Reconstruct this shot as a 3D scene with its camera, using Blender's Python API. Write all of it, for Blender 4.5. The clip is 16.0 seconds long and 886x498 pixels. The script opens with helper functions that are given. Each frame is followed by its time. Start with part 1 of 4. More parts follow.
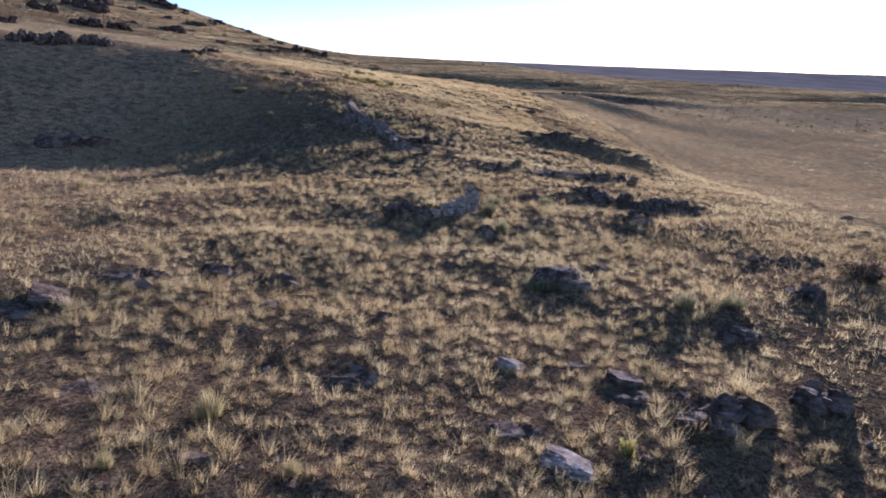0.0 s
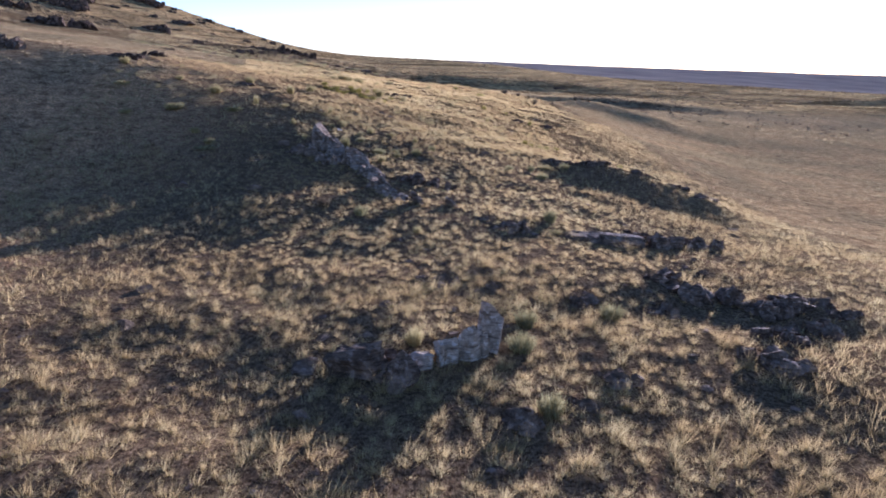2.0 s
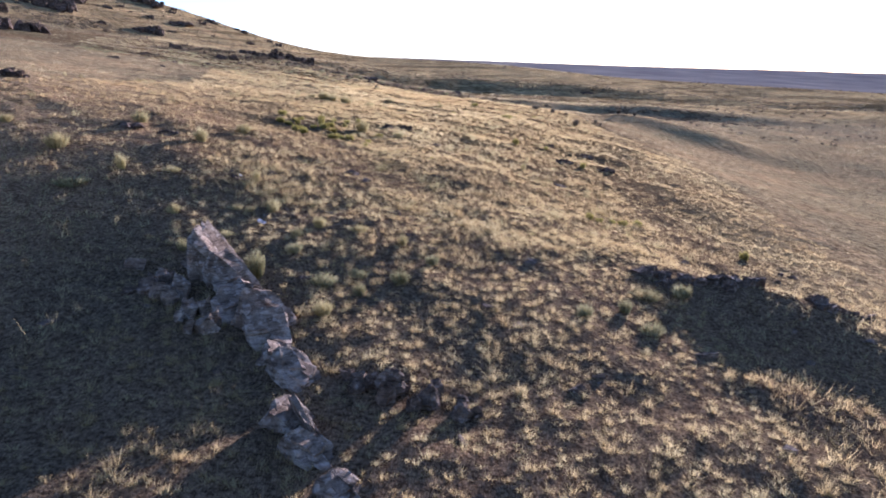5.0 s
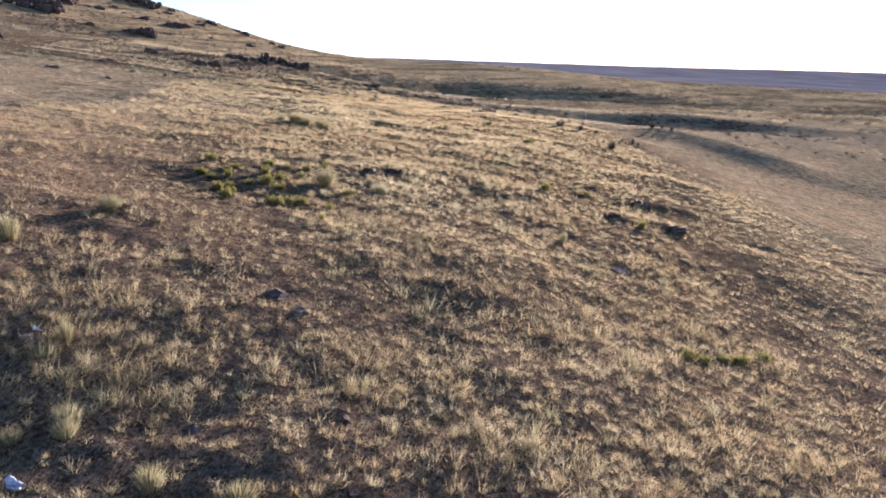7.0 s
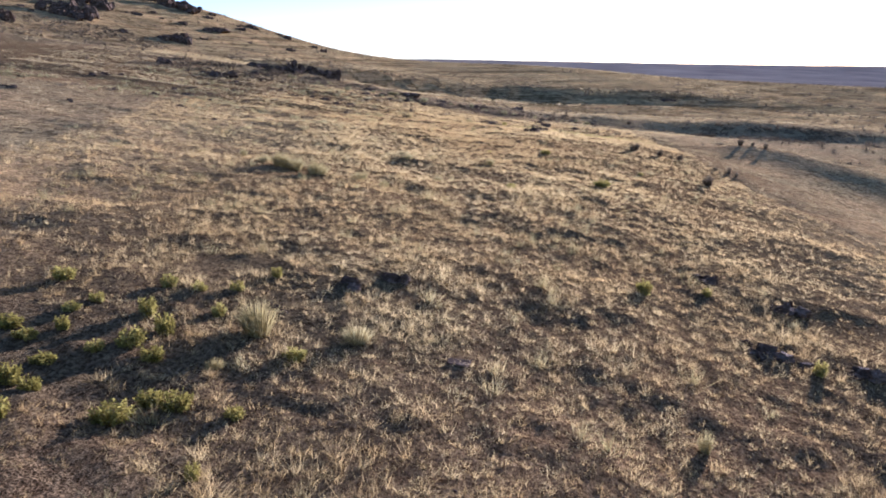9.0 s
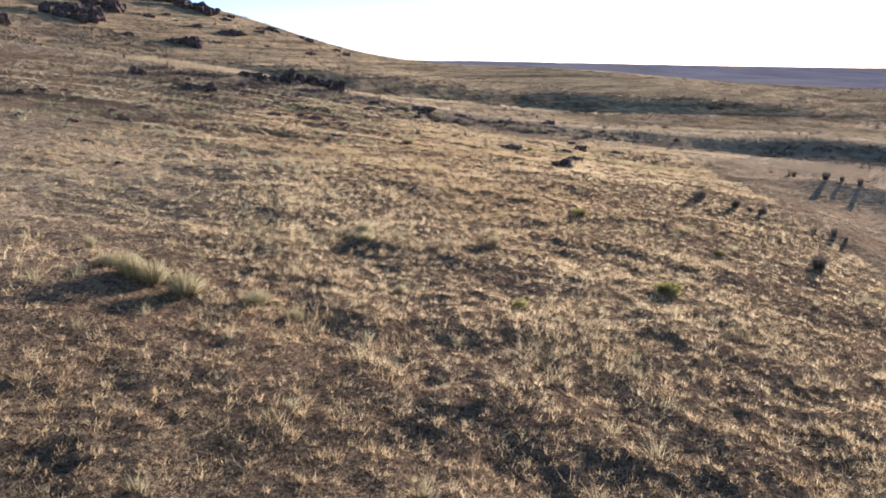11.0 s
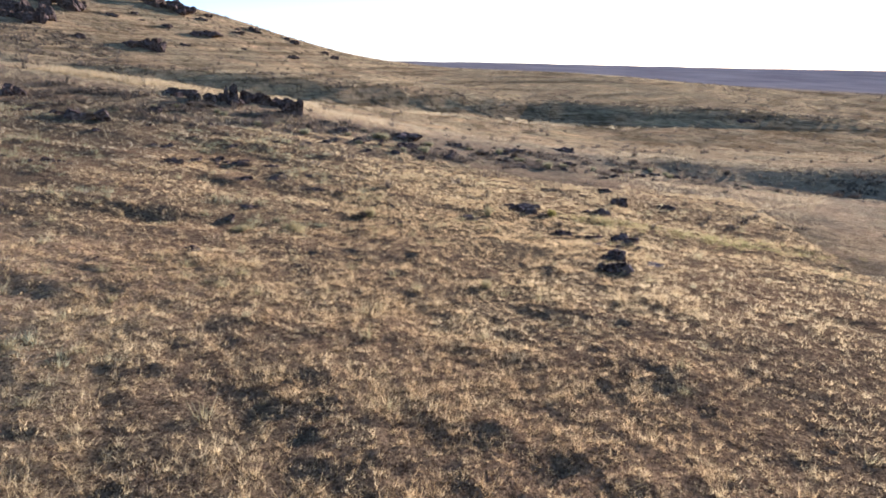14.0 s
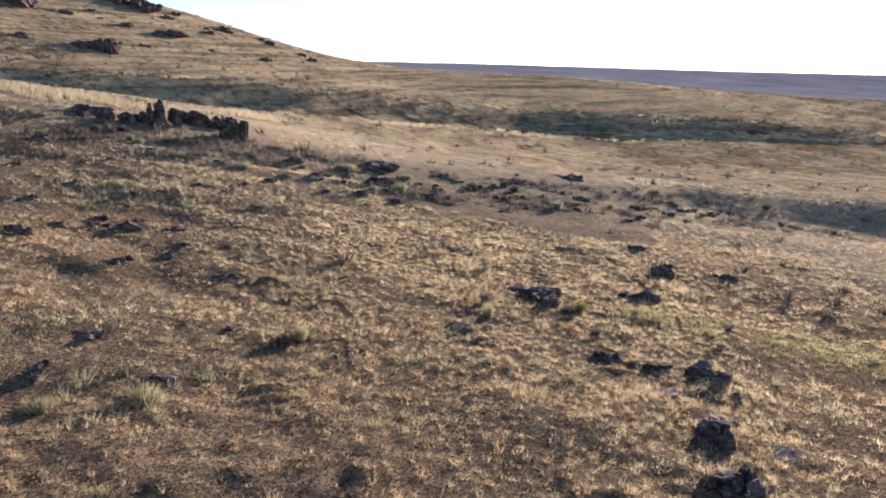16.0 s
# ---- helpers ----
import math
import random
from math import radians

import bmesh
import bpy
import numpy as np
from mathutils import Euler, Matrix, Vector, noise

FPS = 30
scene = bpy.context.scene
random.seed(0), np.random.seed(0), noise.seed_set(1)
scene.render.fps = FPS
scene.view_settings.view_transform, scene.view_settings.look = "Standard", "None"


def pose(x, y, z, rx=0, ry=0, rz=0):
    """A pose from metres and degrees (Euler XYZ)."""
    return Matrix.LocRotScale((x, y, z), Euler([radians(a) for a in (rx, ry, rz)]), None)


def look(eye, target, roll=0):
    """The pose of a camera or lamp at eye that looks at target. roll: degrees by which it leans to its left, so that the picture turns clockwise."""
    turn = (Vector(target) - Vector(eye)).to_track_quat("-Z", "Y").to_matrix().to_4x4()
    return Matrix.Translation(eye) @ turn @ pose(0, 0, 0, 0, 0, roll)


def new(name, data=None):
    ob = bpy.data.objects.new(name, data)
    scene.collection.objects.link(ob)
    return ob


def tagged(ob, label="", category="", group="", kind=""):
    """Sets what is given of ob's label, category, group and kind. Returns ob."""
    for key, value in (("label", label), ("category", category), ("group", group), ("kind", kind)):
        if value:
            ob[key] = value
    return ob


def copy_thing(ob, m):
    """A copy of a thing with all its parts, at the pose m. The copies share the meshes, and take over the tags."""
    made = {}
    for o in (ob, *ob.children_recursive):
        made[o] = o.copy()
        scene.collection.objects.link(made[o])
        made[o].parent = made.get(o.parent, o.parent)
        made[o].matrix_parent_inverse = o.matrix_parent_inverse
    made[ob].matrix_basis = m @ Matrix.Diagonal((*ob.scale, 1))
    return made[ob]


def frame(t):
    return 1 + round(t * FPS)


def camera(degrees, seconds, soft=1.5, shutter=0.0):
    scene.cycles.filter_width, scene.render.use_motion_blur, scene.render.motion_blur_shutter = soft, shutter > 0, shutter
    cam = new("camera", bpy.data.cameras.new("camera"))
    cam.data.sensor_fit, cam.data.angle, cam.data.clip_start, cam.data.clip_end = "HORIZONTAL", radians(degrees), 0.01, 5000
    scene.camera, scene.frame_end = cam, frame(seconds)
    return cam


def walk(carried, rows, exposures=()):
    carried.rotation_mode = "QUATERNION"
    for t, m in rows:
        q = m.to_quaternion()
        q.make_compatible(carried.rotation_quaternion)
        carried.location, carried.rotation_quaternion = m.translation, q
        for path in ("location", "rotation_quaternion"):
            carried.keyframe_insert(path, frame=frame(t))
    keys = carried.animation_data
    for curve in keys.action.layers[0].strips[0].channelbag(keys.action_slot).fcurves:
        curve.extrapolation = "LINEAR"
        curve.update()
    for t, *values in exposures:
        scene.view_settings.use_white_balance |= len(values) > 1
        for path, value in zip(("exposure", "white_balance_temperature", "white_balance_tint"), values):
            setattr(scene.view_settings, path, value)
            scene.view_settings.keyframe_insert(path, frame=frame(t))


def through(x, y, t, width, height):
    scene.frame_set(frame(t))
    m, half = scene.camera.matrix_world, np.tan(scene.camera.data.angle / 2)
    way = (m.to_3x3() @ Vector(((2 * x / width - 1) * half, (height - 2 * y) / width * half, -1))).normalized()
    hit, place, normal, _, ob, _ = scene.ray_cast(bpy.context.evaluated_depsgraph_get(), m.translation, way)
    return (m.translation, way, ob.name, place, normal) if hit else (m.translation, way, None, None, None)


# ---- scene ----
cam = camera(61.2, 16.0, soft=1.75)
METRES, EYE, TILT, LEAN, TURN = 120.0, 6.5, -13.7, -0.5, 0.0
ROWS = [
    (0.0, 0.0, 0.0, 0.0, 0.0, 0.0, 0.0),
    (0.5, 0.0002, 0.0283, 0.0081, -0.0, 0.0, -0.01),
    (1.0, 0.0004, 0.0571, 0.0163, 0.0, 0.0, -0.02),
    (1.5, 0.0005, 0.086, 0.0246, 0.0, -0.01, -0.03),
    (2.0, 0.0008, 0.1153, 0.0328, -0.01, -0.01, -0.02),
    (2.5, 0.0011, 0.1448, 0.0414, 0.96, -0.02, -0.12),
    (3.0, 0.0016, 0.1746, 0.05, 0.99, -0.02, -0.09),
    (3.5, 0.0019, 0.2046, 0.0591, 1.01, -0.03, -0.1),
    (6.0, 0.0031, 0.3473, 0.1028, 1.59, -0.05, -0.08),
    (6.5, 0.0031, 0.3763, 0.1117, 1.66, -0.04, -0.11),
    (7.0, 0.0031, 0.4051, 0.1206, 2.21, -0.04, -0.12),
    (7.5, 0.003, 0.4338, 0.1295, 3.4, -0.05, -0.2),
    (8.0, 0.0029, 0.4624, 0.1385, 3.6, -0.06, -0.2),
    (8.5, 0.0025, 0.4911, 0.1475, 3.83, -0.05, -0.17),
    (9.0, 0.002, 0.5196, 0.1564, 6.01, -0.05, -0.3),
    (9.2, 0.0021, 0.5313, 0.1602, 7.4, -0.05, -0.48),
    (9.7, 0.0029, 0.5612, 0.1696, 8.35, -0.04, -0.8),
    (11.5, 0.0062, 0.6734, 0.2051, 8.54, -0.01, -0.94),
    (12.0, 0.0031, 0.7029, 0.2143, 8.54, -0.02, -0.98),
    (12.5, -0.0004, 0.7345, 0.2241, 8.56, -0.02, -1.01),
    (13.0, -0.0041, 0.766, 0.234, 8.6, -0.04, -1.02),
    (13.5, -0.0079, 0.7973, 0.2438, 8.61, -0.04, -1.04),
    (14.0, -0.012, 0.8285, 0.2538, 8.62, -0.02, -1.13),
    (14.5, -0.0163, 0.86, 0.2635, 8.35, -0.01, -1.18),
    (15.0, -0.0205, 0.8913, 0.2734, 7.69, -0.01, -1.17),
    (15.5, -0.0247, 0.9225, 0.2832, 7.55, 0.0, -1.22),
    (16.0, -0.0288, 0.9537, 0.293, 7.58, 0.02, -1.25),
]
walk(cam, [(t, pose(0, 0, EYE, TILT, LEAN, TURN) @ pose(METRES * x, METRES * y, METRES * z, 90 + pitch, roll, yaw)) for t, x, y, z, yaw, pitch, roll in ROWS], [(0.0, 0.93, 5100, 38), (3.5, 1.35, 5100, 38), (6.0, 1.42, 5150, 37), (9.0, 1.26, 5200, 36), (12.5, 1.42, 5200, 35), (16.0, 1.45, 5250, 35)])

# ---- sky, sun, exposure ----
SUN_AZ, SUN_EL = 24.5, 7.2          # degrees to the right of +y, degrees above level
world = bpy.data.worlds.new("sky")
scene.world = world
world.use_nodes = True
wn = world.node_tree.nodes
sky = wn.new("ShaderNodeTexSky")
sky.sky_type = "NISHITA"
sky.sun_disc = False
sky.sun_elevation, sky.sun_rotation = radians(SUN_EL), radians(SUN_AZ)
sky.altitude, sky.air_density, sky.dust_density, sky.ozone_density = 1700, 0.9, 0.15, 1.8
wn["Background"].inputs["Strength"].default_value = 0.115
world.node_tree.links.new(sky.outputs["Color"], wn["Background"].inputs["Color"])
sun = new("sun", bpy.data.lights.new("sun", "SUN"))
sun.data.energy, sun.data.angle, sun.data.color = 5.0, radians(0.6), (1.0, 0.93, 0.81)
az, el = radians(SUN_AZ), radians(SUN_EL)
sun.matrix_world = look((200 * math.sin(az), 200 * math.cos(az), 60), (200 * math.sin(az) - math.sin(az) * math.cos(el), 200 * math.cos(az) - math.cos(az) * math.cos(el), 60 - math.sin(el)))

# ---- materials ----
def material(name):
    m = bpy.data.materials.new(name)
    m.use_nodes = True
    t = m.node_tree
    t.nodes.remove(t.nodes["Principled BSDF"])
    return m, t.nodes, t.links, t.nodes["Material Output"]


def noise_node(n, l, coord, scale, detail=4.0, rough=0.6):
    a = n.new("ShaderNodeTexNoise")
    a.inputs["Scale"].default_value, a.inputs["Detail"].default_value, a.inputs["Roughness"].default_value = scale, detail, rough
    l.new(coord, a.inputs["Vector"])
    return a.outputs["Fac"]


def ramp(n, l, fac, stops):
    r = n.new("ShaderNodeValToRGB")
    e = r.color_ramp.elements
    while len(e) < len(stops):
        e.new(0.5)
    for s, (p, c) in zip(e, stops):
        s.position, s.color = p, (*c, 1)
    l.new(fac, r.inputs["Fac"])
    return r.outputs["Color"]


def mix(n, l, fac, a, b, how="MIX"):
    x = n.new("ShaderNodeMix")
    x.data_type, x.blend_type = "RGBA", how
    for value, socket in ((fac, x.inputs["Factor"]), (a, x.inputs["A"]), (b, x.inputs["B"])):
        if isinstance(value, (int, float)):
            socket.default_value = value
        elif isinstance(value, tuple):
            socket.default_value = (*value, 1)
        else:
            l.new(value, socket)
    return x.outputs["Result"]


def place_node(n):
    return n.new("ShaderNodeNewGeometry").outputs["Position"]


def bump(n, l, height, strength, distance):
    b = n.new("ShaderNodeBump")
    b.inputs["Strength"].default_value, b.inputs["Distance"].default_value = strength, distance
    l.new(height, b.inputs["Height"])
    return b.outputs["Normal"]


def leaf_material(name, low, mid, high, through=0.45, patch=0.5, olive=False):
    """Dry blades or leaves: matt, letting light through; colour drifts from patch to patch and from blade to blade."""
    m, n, l, out = material(name)
    p = place_node(n)
    big = noise_node(n, l, p, patch * 0.12, 3.0)
    small = noise_node(n, l, p, patch * 2.2, 2.0)
    tone = n.new("ShaderNodeMath")
    tone.operation = "ADD"
    l.new(big, tone.inputs[0])
    l.new(small, tone.inputs[1])
    half = n.new("ShaderNodeMath")
    half.operation = "MULTIPLY"
    l.new(tone.outputs[0], half.inputs[0])
    half.inputs[1].default_value = 0.5
    col = ramp(n, l, half.outputs[0], [(0.4, low), (0.5, mid), (0.6, high)])
    one = n.new("ShaderNodeNewGeometry").outputs["Random Per Island"]
    vary = ramp(n, l, one, [(0.0, (0.55, 0.49, 0.43)), (0.5, (1.0, 0.99, 0.97)), (1.0, (1.25, 1.21, 1.1))])
    col = mix(n, l, 1.0, col, vary, "MULTIPLY")
    if olive:
        sep = n.new("ShaderNodeSeparateXYZ")
        l.new(p, sep.inputs[0])
        col = mix(n, l, by_distance(n, l, sep.outputs["Y"], 52, 96), mix(n, l, 1.0, col, (0.9, 0.9, 0.845), "MULTIPLY"), mix(n, l, 1.0, col, (1.1, 1.05, 0.94), "MULTIPLY"))
    d = n.new("ShaderNodeBsdfDiffuse")
    tr = n.new("ShaderNodeBsdfTranslucent")
    l.new(col, d.inputs["Color"])
    l.new(col, tr.inputs["Color"])
    s = n.new("ShaderNodeMixShader")
    s.inputs["Fac"].default_value = through
    l.new(d.outputs[0], s.inputs[1])
    l.new(tr.outputs[0], s.inputs[2])
    l.new(s.outputs[0], out.inputs["Surface"])
    return m


def rock_material(name, dark, base, light, grain=3.0):
    m, n, l, out = material(name)
    tc = n.new("ShaderNodeTexCoord").outputs["Object"]
    big = noise_node(n, l, tc, grain * 0.5, 6.0, 0.65)
    fine = noise_node(n, l, tc, grain * 7, 6.0, 0.7)
    v = n.new("ShaderNodeTexVoronoi")
    v.inputs["Scale"].default_value = grain * 1.4
    v.feature = "DISTANCE_TO_EDGE"
    l.new(tc, v.inputs["Vector"])
    lie = n.new("ShaderNodeMapping")
    lie.inputs["Rotation"].default_value, lie.inputs["Scale"].default_value = (0.2, 0.75, 0.3), (0.9 * grain, 0.9 * grain, 7.0 * grain)
    l.new(tc, lie.inputs["Vector"])
    beds = noise_node(n, l, lie.outputs["Vector"], 1.0, 4.0, 0.6)
    col = ramp(n, l, big, [(0.38, dark), (0.5, base), (0.61, light)])
    col = mix(n, l, 1.0, col, ramp(n, l, beds, [(0.36, (0.5, 0.46, 0.44)), (0.46, (0.95, 0.93, 0.92)), (0.62, (1.25, 1.22, 1.18))]), "MULTIPLY")
    speck = ramp(n, l, fine, [(0.36, (0.8, 0.77, 0.75)), (0.6, (1.1, 1.09, 1.08))])
    col = mix(n, l, 1.0, col, speck, "MULTIPLY")
    lichen = ramp(n, l, noise_node(n, l, tc, grain * 2.1, 5.0), [(0.56, (0, 0, 0)), (0.63, (0.5, 0.5, 0.5))])
    col = mix(n, l, lichen, col, tuple(min(1, c * 1.35 + 0.02) for c in light))
    b = n.new("ShaderNodeBsdfPrincipled")
    b.inputs["Roughness"].default_value = 0.92
    b.inputs["Specular IOR Level"].default_value = 0.04
    l.new(col, b.inputs["Base Color"])
    crack = ramp(n, l, v.outputs["Distance"], [(0.0, (0, 0, 0)), (0.06, (1, 1, 1))])
    h = mix(n, l, 0.12, mix(n, l, 0.4, mix(n, l, 0.55, big, fine), beds), crack)
    l.new(bump(n, l, h, 1.0, 0.1), b.inputs["Normal"])
    l.new(b.outputs[0], out.inputs["Surface"])
    return m


def by_distance(n, l, axis, start, end):
    m = n.new("ShaderNodeMapRange")
    m.inputs["From Min"].default_value, m.inputs["From Max"].default_value = start, end
    l.new(axis, m.inputs["Value"])
    return m.outputs["Result"]


def ground_material():
    """Straw fibres over brown litter; stony soil on the first slope, dark sagebrush country on the distant ridge."""
    m, n, l, out = material("dry_turf")
    p = place_node(n)
    sep = n.new("ShaderNodeSeparateXYZ")
    l.new(p, sep.inputs[0])
    broad = noise_node(n, l, p, 0.1, 5.0, 0.6)
    mid = noise_node(n, l, p, 2.6, 4.0, 0.65)
    strands = []
    for turn, long in ((0.5, 6.0), (-0.7, 7.0), (1.4, 5.0)):
        way = n.new("ShaderNodeMapping")
        way.inputs["Rotation"].default_value, way.inputs["Scale"].default_value = (0.2, 0.1, turn), (46.0, long, 20.0)
        l.new(p, way.inputs["Vector"])
        strands.append(noise_node(n, l, way.outputs["Vector"], 1.0, 2.0, 0.6))
    top = n.new("ShaderNodeMath")
    top.operation = "MAXIMUM"
    l.new(strands[0], top.inputs[0])
    l.new(strands[1], top.inputs[1])
    both = n.new("ShaderNodeMath")
    both.operation = "MAXIMUM"
    l.new(top.outputs[0], both.inputs[0])
    l.new(strands[2], both.inputs[1])
    less = n.new("ShaderNodeMath")
    less.operation = "SUBTRACT"
    l.new(both.outputs[0], less.inputs[0])
    less.inputs[1].default_value = 0.1
    fine = less.outputs[0]
    fibre = ramp(n, l, fine, [(0.36, (0.15, 0.11, 0.063)), (0.49, (0.245, 0.184, 0.104)), (0.6, (0.355, 0.272, 0.155))])
    soil = ramp(n, l, fine, [(0.36, (0.15, 0.112, 0.073)), (0.49, (0.245, 0.188, 0.122)), (0.6, (0.35, 0.275, 0.178))])
    col = mix(n, l, by_distance(n, l, sep.outputs["Y"], 60, 86), soil, fibre)
    cover = ramp(n, l, fine, [(0.36, (0.4, 0.31, 0.18)), (0.49, (0.55, 0.44, 0.255)), (0.6, (0.66, 0.55, 0.34))])
    heads = ramp(n, l, noise_node(n, l, p, 1.5, 7.0, 0.72), [(0.4, (0.55, 0.52, 0.48)), (0.5, (0.97, 0.95, 0.92)), (0.62, (1.25, 1.22, 1.14))])
    cover = mix(n, l, 1.0, cover, heads, "MULTIPLY")
    # litter: the cover to the west, the hollow's purple-brown shade tone painted in
    litter = mix(n, l, by_distance(n, l, sep.outputs["Y"], 62, 85), mix(n, l, 1.0, cover, (1.05, 0.95, 1.0), "MULTIPLY"), cover)
    col = mix(n, l, by_distance(n, l, sep.outputs["X"], 11, 23), col, cover)
    col = mix(n, l, by_distance(n, l, sep.outputs["Y"], 116, 132), mix(n, l, by_distance(n, l, sep.outputs["X"], -10, -20), col, litter), col)
    pale = ramp(n, l, fine, [(0.34, (0.34, 0.27, 0.165)), (0.64, (0.72, 0.61, 0.4))])
    col = mix(n, l, by_distance(n, l, sep.outputs["Y"], 160, 195), col, pale)
    tint = ramp(n, l, mid, [(0.34, (0.74, 0.7, 0.66)), (0.52, (1.0, 0.97, 0.93)), (0.7, (1.15, 1.12, 1.0))])
    col = mix(n, l, 1.0, col, tint, "MULTIPLY")
    tuft = noise_node(n, l, p, 9.0, 7.0, 0.8)
    clump = ramp(n, l, tuft, [(0.41, (0.42, 0.37, 0.33)), (0.49, (0.92, 0.88, 0.83)), (0.58, (1.45, 1.4, 1.28))])
    col = mix(n, l, 1.0, col, clump, "MULTIPLY")
    rough_hill = ramp(n, l, noise_node(n, l, p, 0.5, 8.0, 0.78), [(0.4, (0.42, 0.41, 0.34)), (0.52, (1.0, 0.97, 0.85)), (0.66, (1.2, 1.15, 1.0))])
    col = mix(n, l, by_distance(n, l, sep.outputs["Y"], 165, 215), col, mix(n, l, 1.0, col, rough_hill, "MULTIPLY"))
    # bands by height: grass and bare strips, with terrace steps' shading painted in
    ledges = n.new("ShaderNodeMapping")
    ledges.inputs["Scale"].default_value = (0.035, 0.02, 1.1)
    l.new(p, ledges.inputs["Vector"])
    bands = noise_node(n, l, ledges.outputs["Vector"], 1.0, 4.0, 0.62)
    step_bands = ramp(n, l, bands, [(0.38, (0.55, 0.53, 0.49)), (0.5, (0.98, 0.96, 0.93)), (0.62, (1.3, 1.27, 1.15))])
    col = mix(n, l, by_distance(n, l, sep.outputs["Y"], 185, 235), col, mix(n, l, 1.0, col, step_bands, "MULTIPLY"))
    drift = ramp(n, l, broad, [(0.36, (0.78, 0.8, 0.78)), (0.64, (1.14, 1.03, 0.94))])
    col = mix(n, l, 1.0, col, drift, "MULTIPLY")
    sage = ramp(n, l, noise_node(n, l, p, 0.02, 6.0, 0.65), [(0.35, (0.25, 0.21, 0.175)), (0.7, (0.4, 0.345, 0.27))])
    col = mix(n, l, by_distance(n, l, sep.outputs["Y"], 440, 560), col, sage)
    d = n.new("ShaderNodeBsdfDiffuse")
    tr = n.new("ShaderNodeBsdfTranslucent")
    nrm = bump(n, l, mix(n, l, 0.5, tuft, mix(n, l, 0.65, mid, fine)), 1.0, 0.16)
    # the fibres of the mat face all ways
    facing = n.new("ShaderNodeTexNoise")
    facing.inputs["Scale"].default_value, facing.inputs["Detail"].default_value = 30.0, 3.0
    l.new(p, facing.inputs["Vector"])
    for how, value in (("SUBTRACT", (0.5, 0.5, 0.5)), ("MULTIPLY", (5.5, 5.5, 1.5)), ("ADD", nrm), ("NORMALIZE", None)):
        step = n.new("ShaderNodeVectorMath")
        step.operation = how
        l.new(facing.outputs["Color"] if how == "SUBTRACT" else nrm_last, step.inputs[0])
        if how == "ADD":
            l.new(value, step.inputs[1])
        elif value:
            step.inputs[1].default_value = value
        nrm_last = step.outputs["Vector"]
    nrm = nrm_last
    for b in (d, tr):
        l.new(col, b.inputs["Color"])
        l.new(nrm, b.inputs["Normal"])
    sh = n.new("ShaderNodeMixShader")
    sh.inputs["Fac"].default_value = 0.12
    l.new(d.outputs[0], sh.inputs[1])
    l.new(tr.outputs[0], sh.inputs[2])
    l.new(sh.outputs[0], out.inputs["Surface"])
    return m


TURF = ground_material()
STRAW = leaf_material("straw_grass", (0.46, 0.34, 0.165), (0.54, 0.425, 0.215), (0.6, 0.5, 0.27), 0.68, olive=True)
FAR_STRAW = leaf_material("far_straw", (0.42, 0.33, 0.165), (0.51, 0.41, 0.21), (0.57, 0.475, 0.26), 0.64, 0.2)
GREEN = leaf_material("green_brush", (0.26, 0.228, 0.055), (0.35, 0.305, 0.08), (0.44, 0.39, 0.12), 0.52)
GREEN_GRASS = leaf_material("green_grass", (0.27, 0.24, 0.08), (0.34, 0.3, 0.105), (0.42, 0.36, 0.14), 0.5)
SAGE = leaf_material("grey_sage", (0.25, 0.225, 0.105), (0.34, 0.31, 0.15), (0.42, 0.385, 0.2), 0.42)
ROCK = rock_material("dark_rock", (0.05, 0.032, 0.02), (0.1, 0.068, 0.043), (0.19, 0.135, 0.09))
WHITE_ROCK = rock_material("white_rock", (0.5, 0.48, 0.45), (0.68, 0.66, 0.62), (0.8, 0.78, 0.75))
ROCK_GREY = rock_material("grey_rock", (0.085, 0.058, 0.037), (0.165, 0.118, 0.076), (0.27, 0.2, 0.135))
TWIG = leaf_material("dry_twig", (0.1, 0.078, 0.05), (0.165, 0.13, 0.083), (0.24, 0.192, 0.125), 0.3)
PALE_STRAW = leaf_material("pale_straw", (0.34, 0.28, 0.12), (0.43, 0.365, 0.165), (0.5, 0.43, 0.21), 0.5)
BROWN_ROCK = rock_material("brown_rock", (0.145, 0.103, 0.065), (0.265, 0.2, 0.134), (0.4, 0.315, 0.222))
PALE_ROCK = rock_material("pale_rock", (0.25, 0.19, 0.125), (0.43, 0.345, 0.245), (0.6, 0.515, 0.395))

# ---- the lie of the land ----
def smooth(u):
    u = np.clip(u, 0, 1)
    return u * u * (3 - 2 * u)


def lattice(ix, iy, seed):
    h = (ix.astype(np.int64) * 374761393 + iy.astype(np.int64) * 668265263 + seed * 974634777) & 0x7FFFFFFF
    h = ((h ^ (h >> 13)) * 1274126177) & 0x7FFFFFFF
    return ((h ^ (h >> 16)) & 0xFFFF) / 65535.0


def ripple(x, y, size, seed):
    """Smooth value noise, -1 to 1, with humps about size metres apart."""
    u, v = np.asarray(x, float) / size, np.asarray(y, float) / size
    iu, iv = np.floor(u), np.floor(v)
    fu, fv = smooth(u - iu), smooth(v - iv)
    a, b = lattice(iu, iv, seed), lattice(iu + 1, iv, seed)
    c, d = lattice(iu, iv + 1, seed), lattice(iu + 1, iv + 1, seed)
    return 2 * ((a * (1 - fu) + b * fu) * (1 - fv) + (c * (1 - fu) + d * fu) * fv) - 1


HUMPS = []


def hump(x, y, high, wide):
    HUMPS.append((x, y, high, wide))


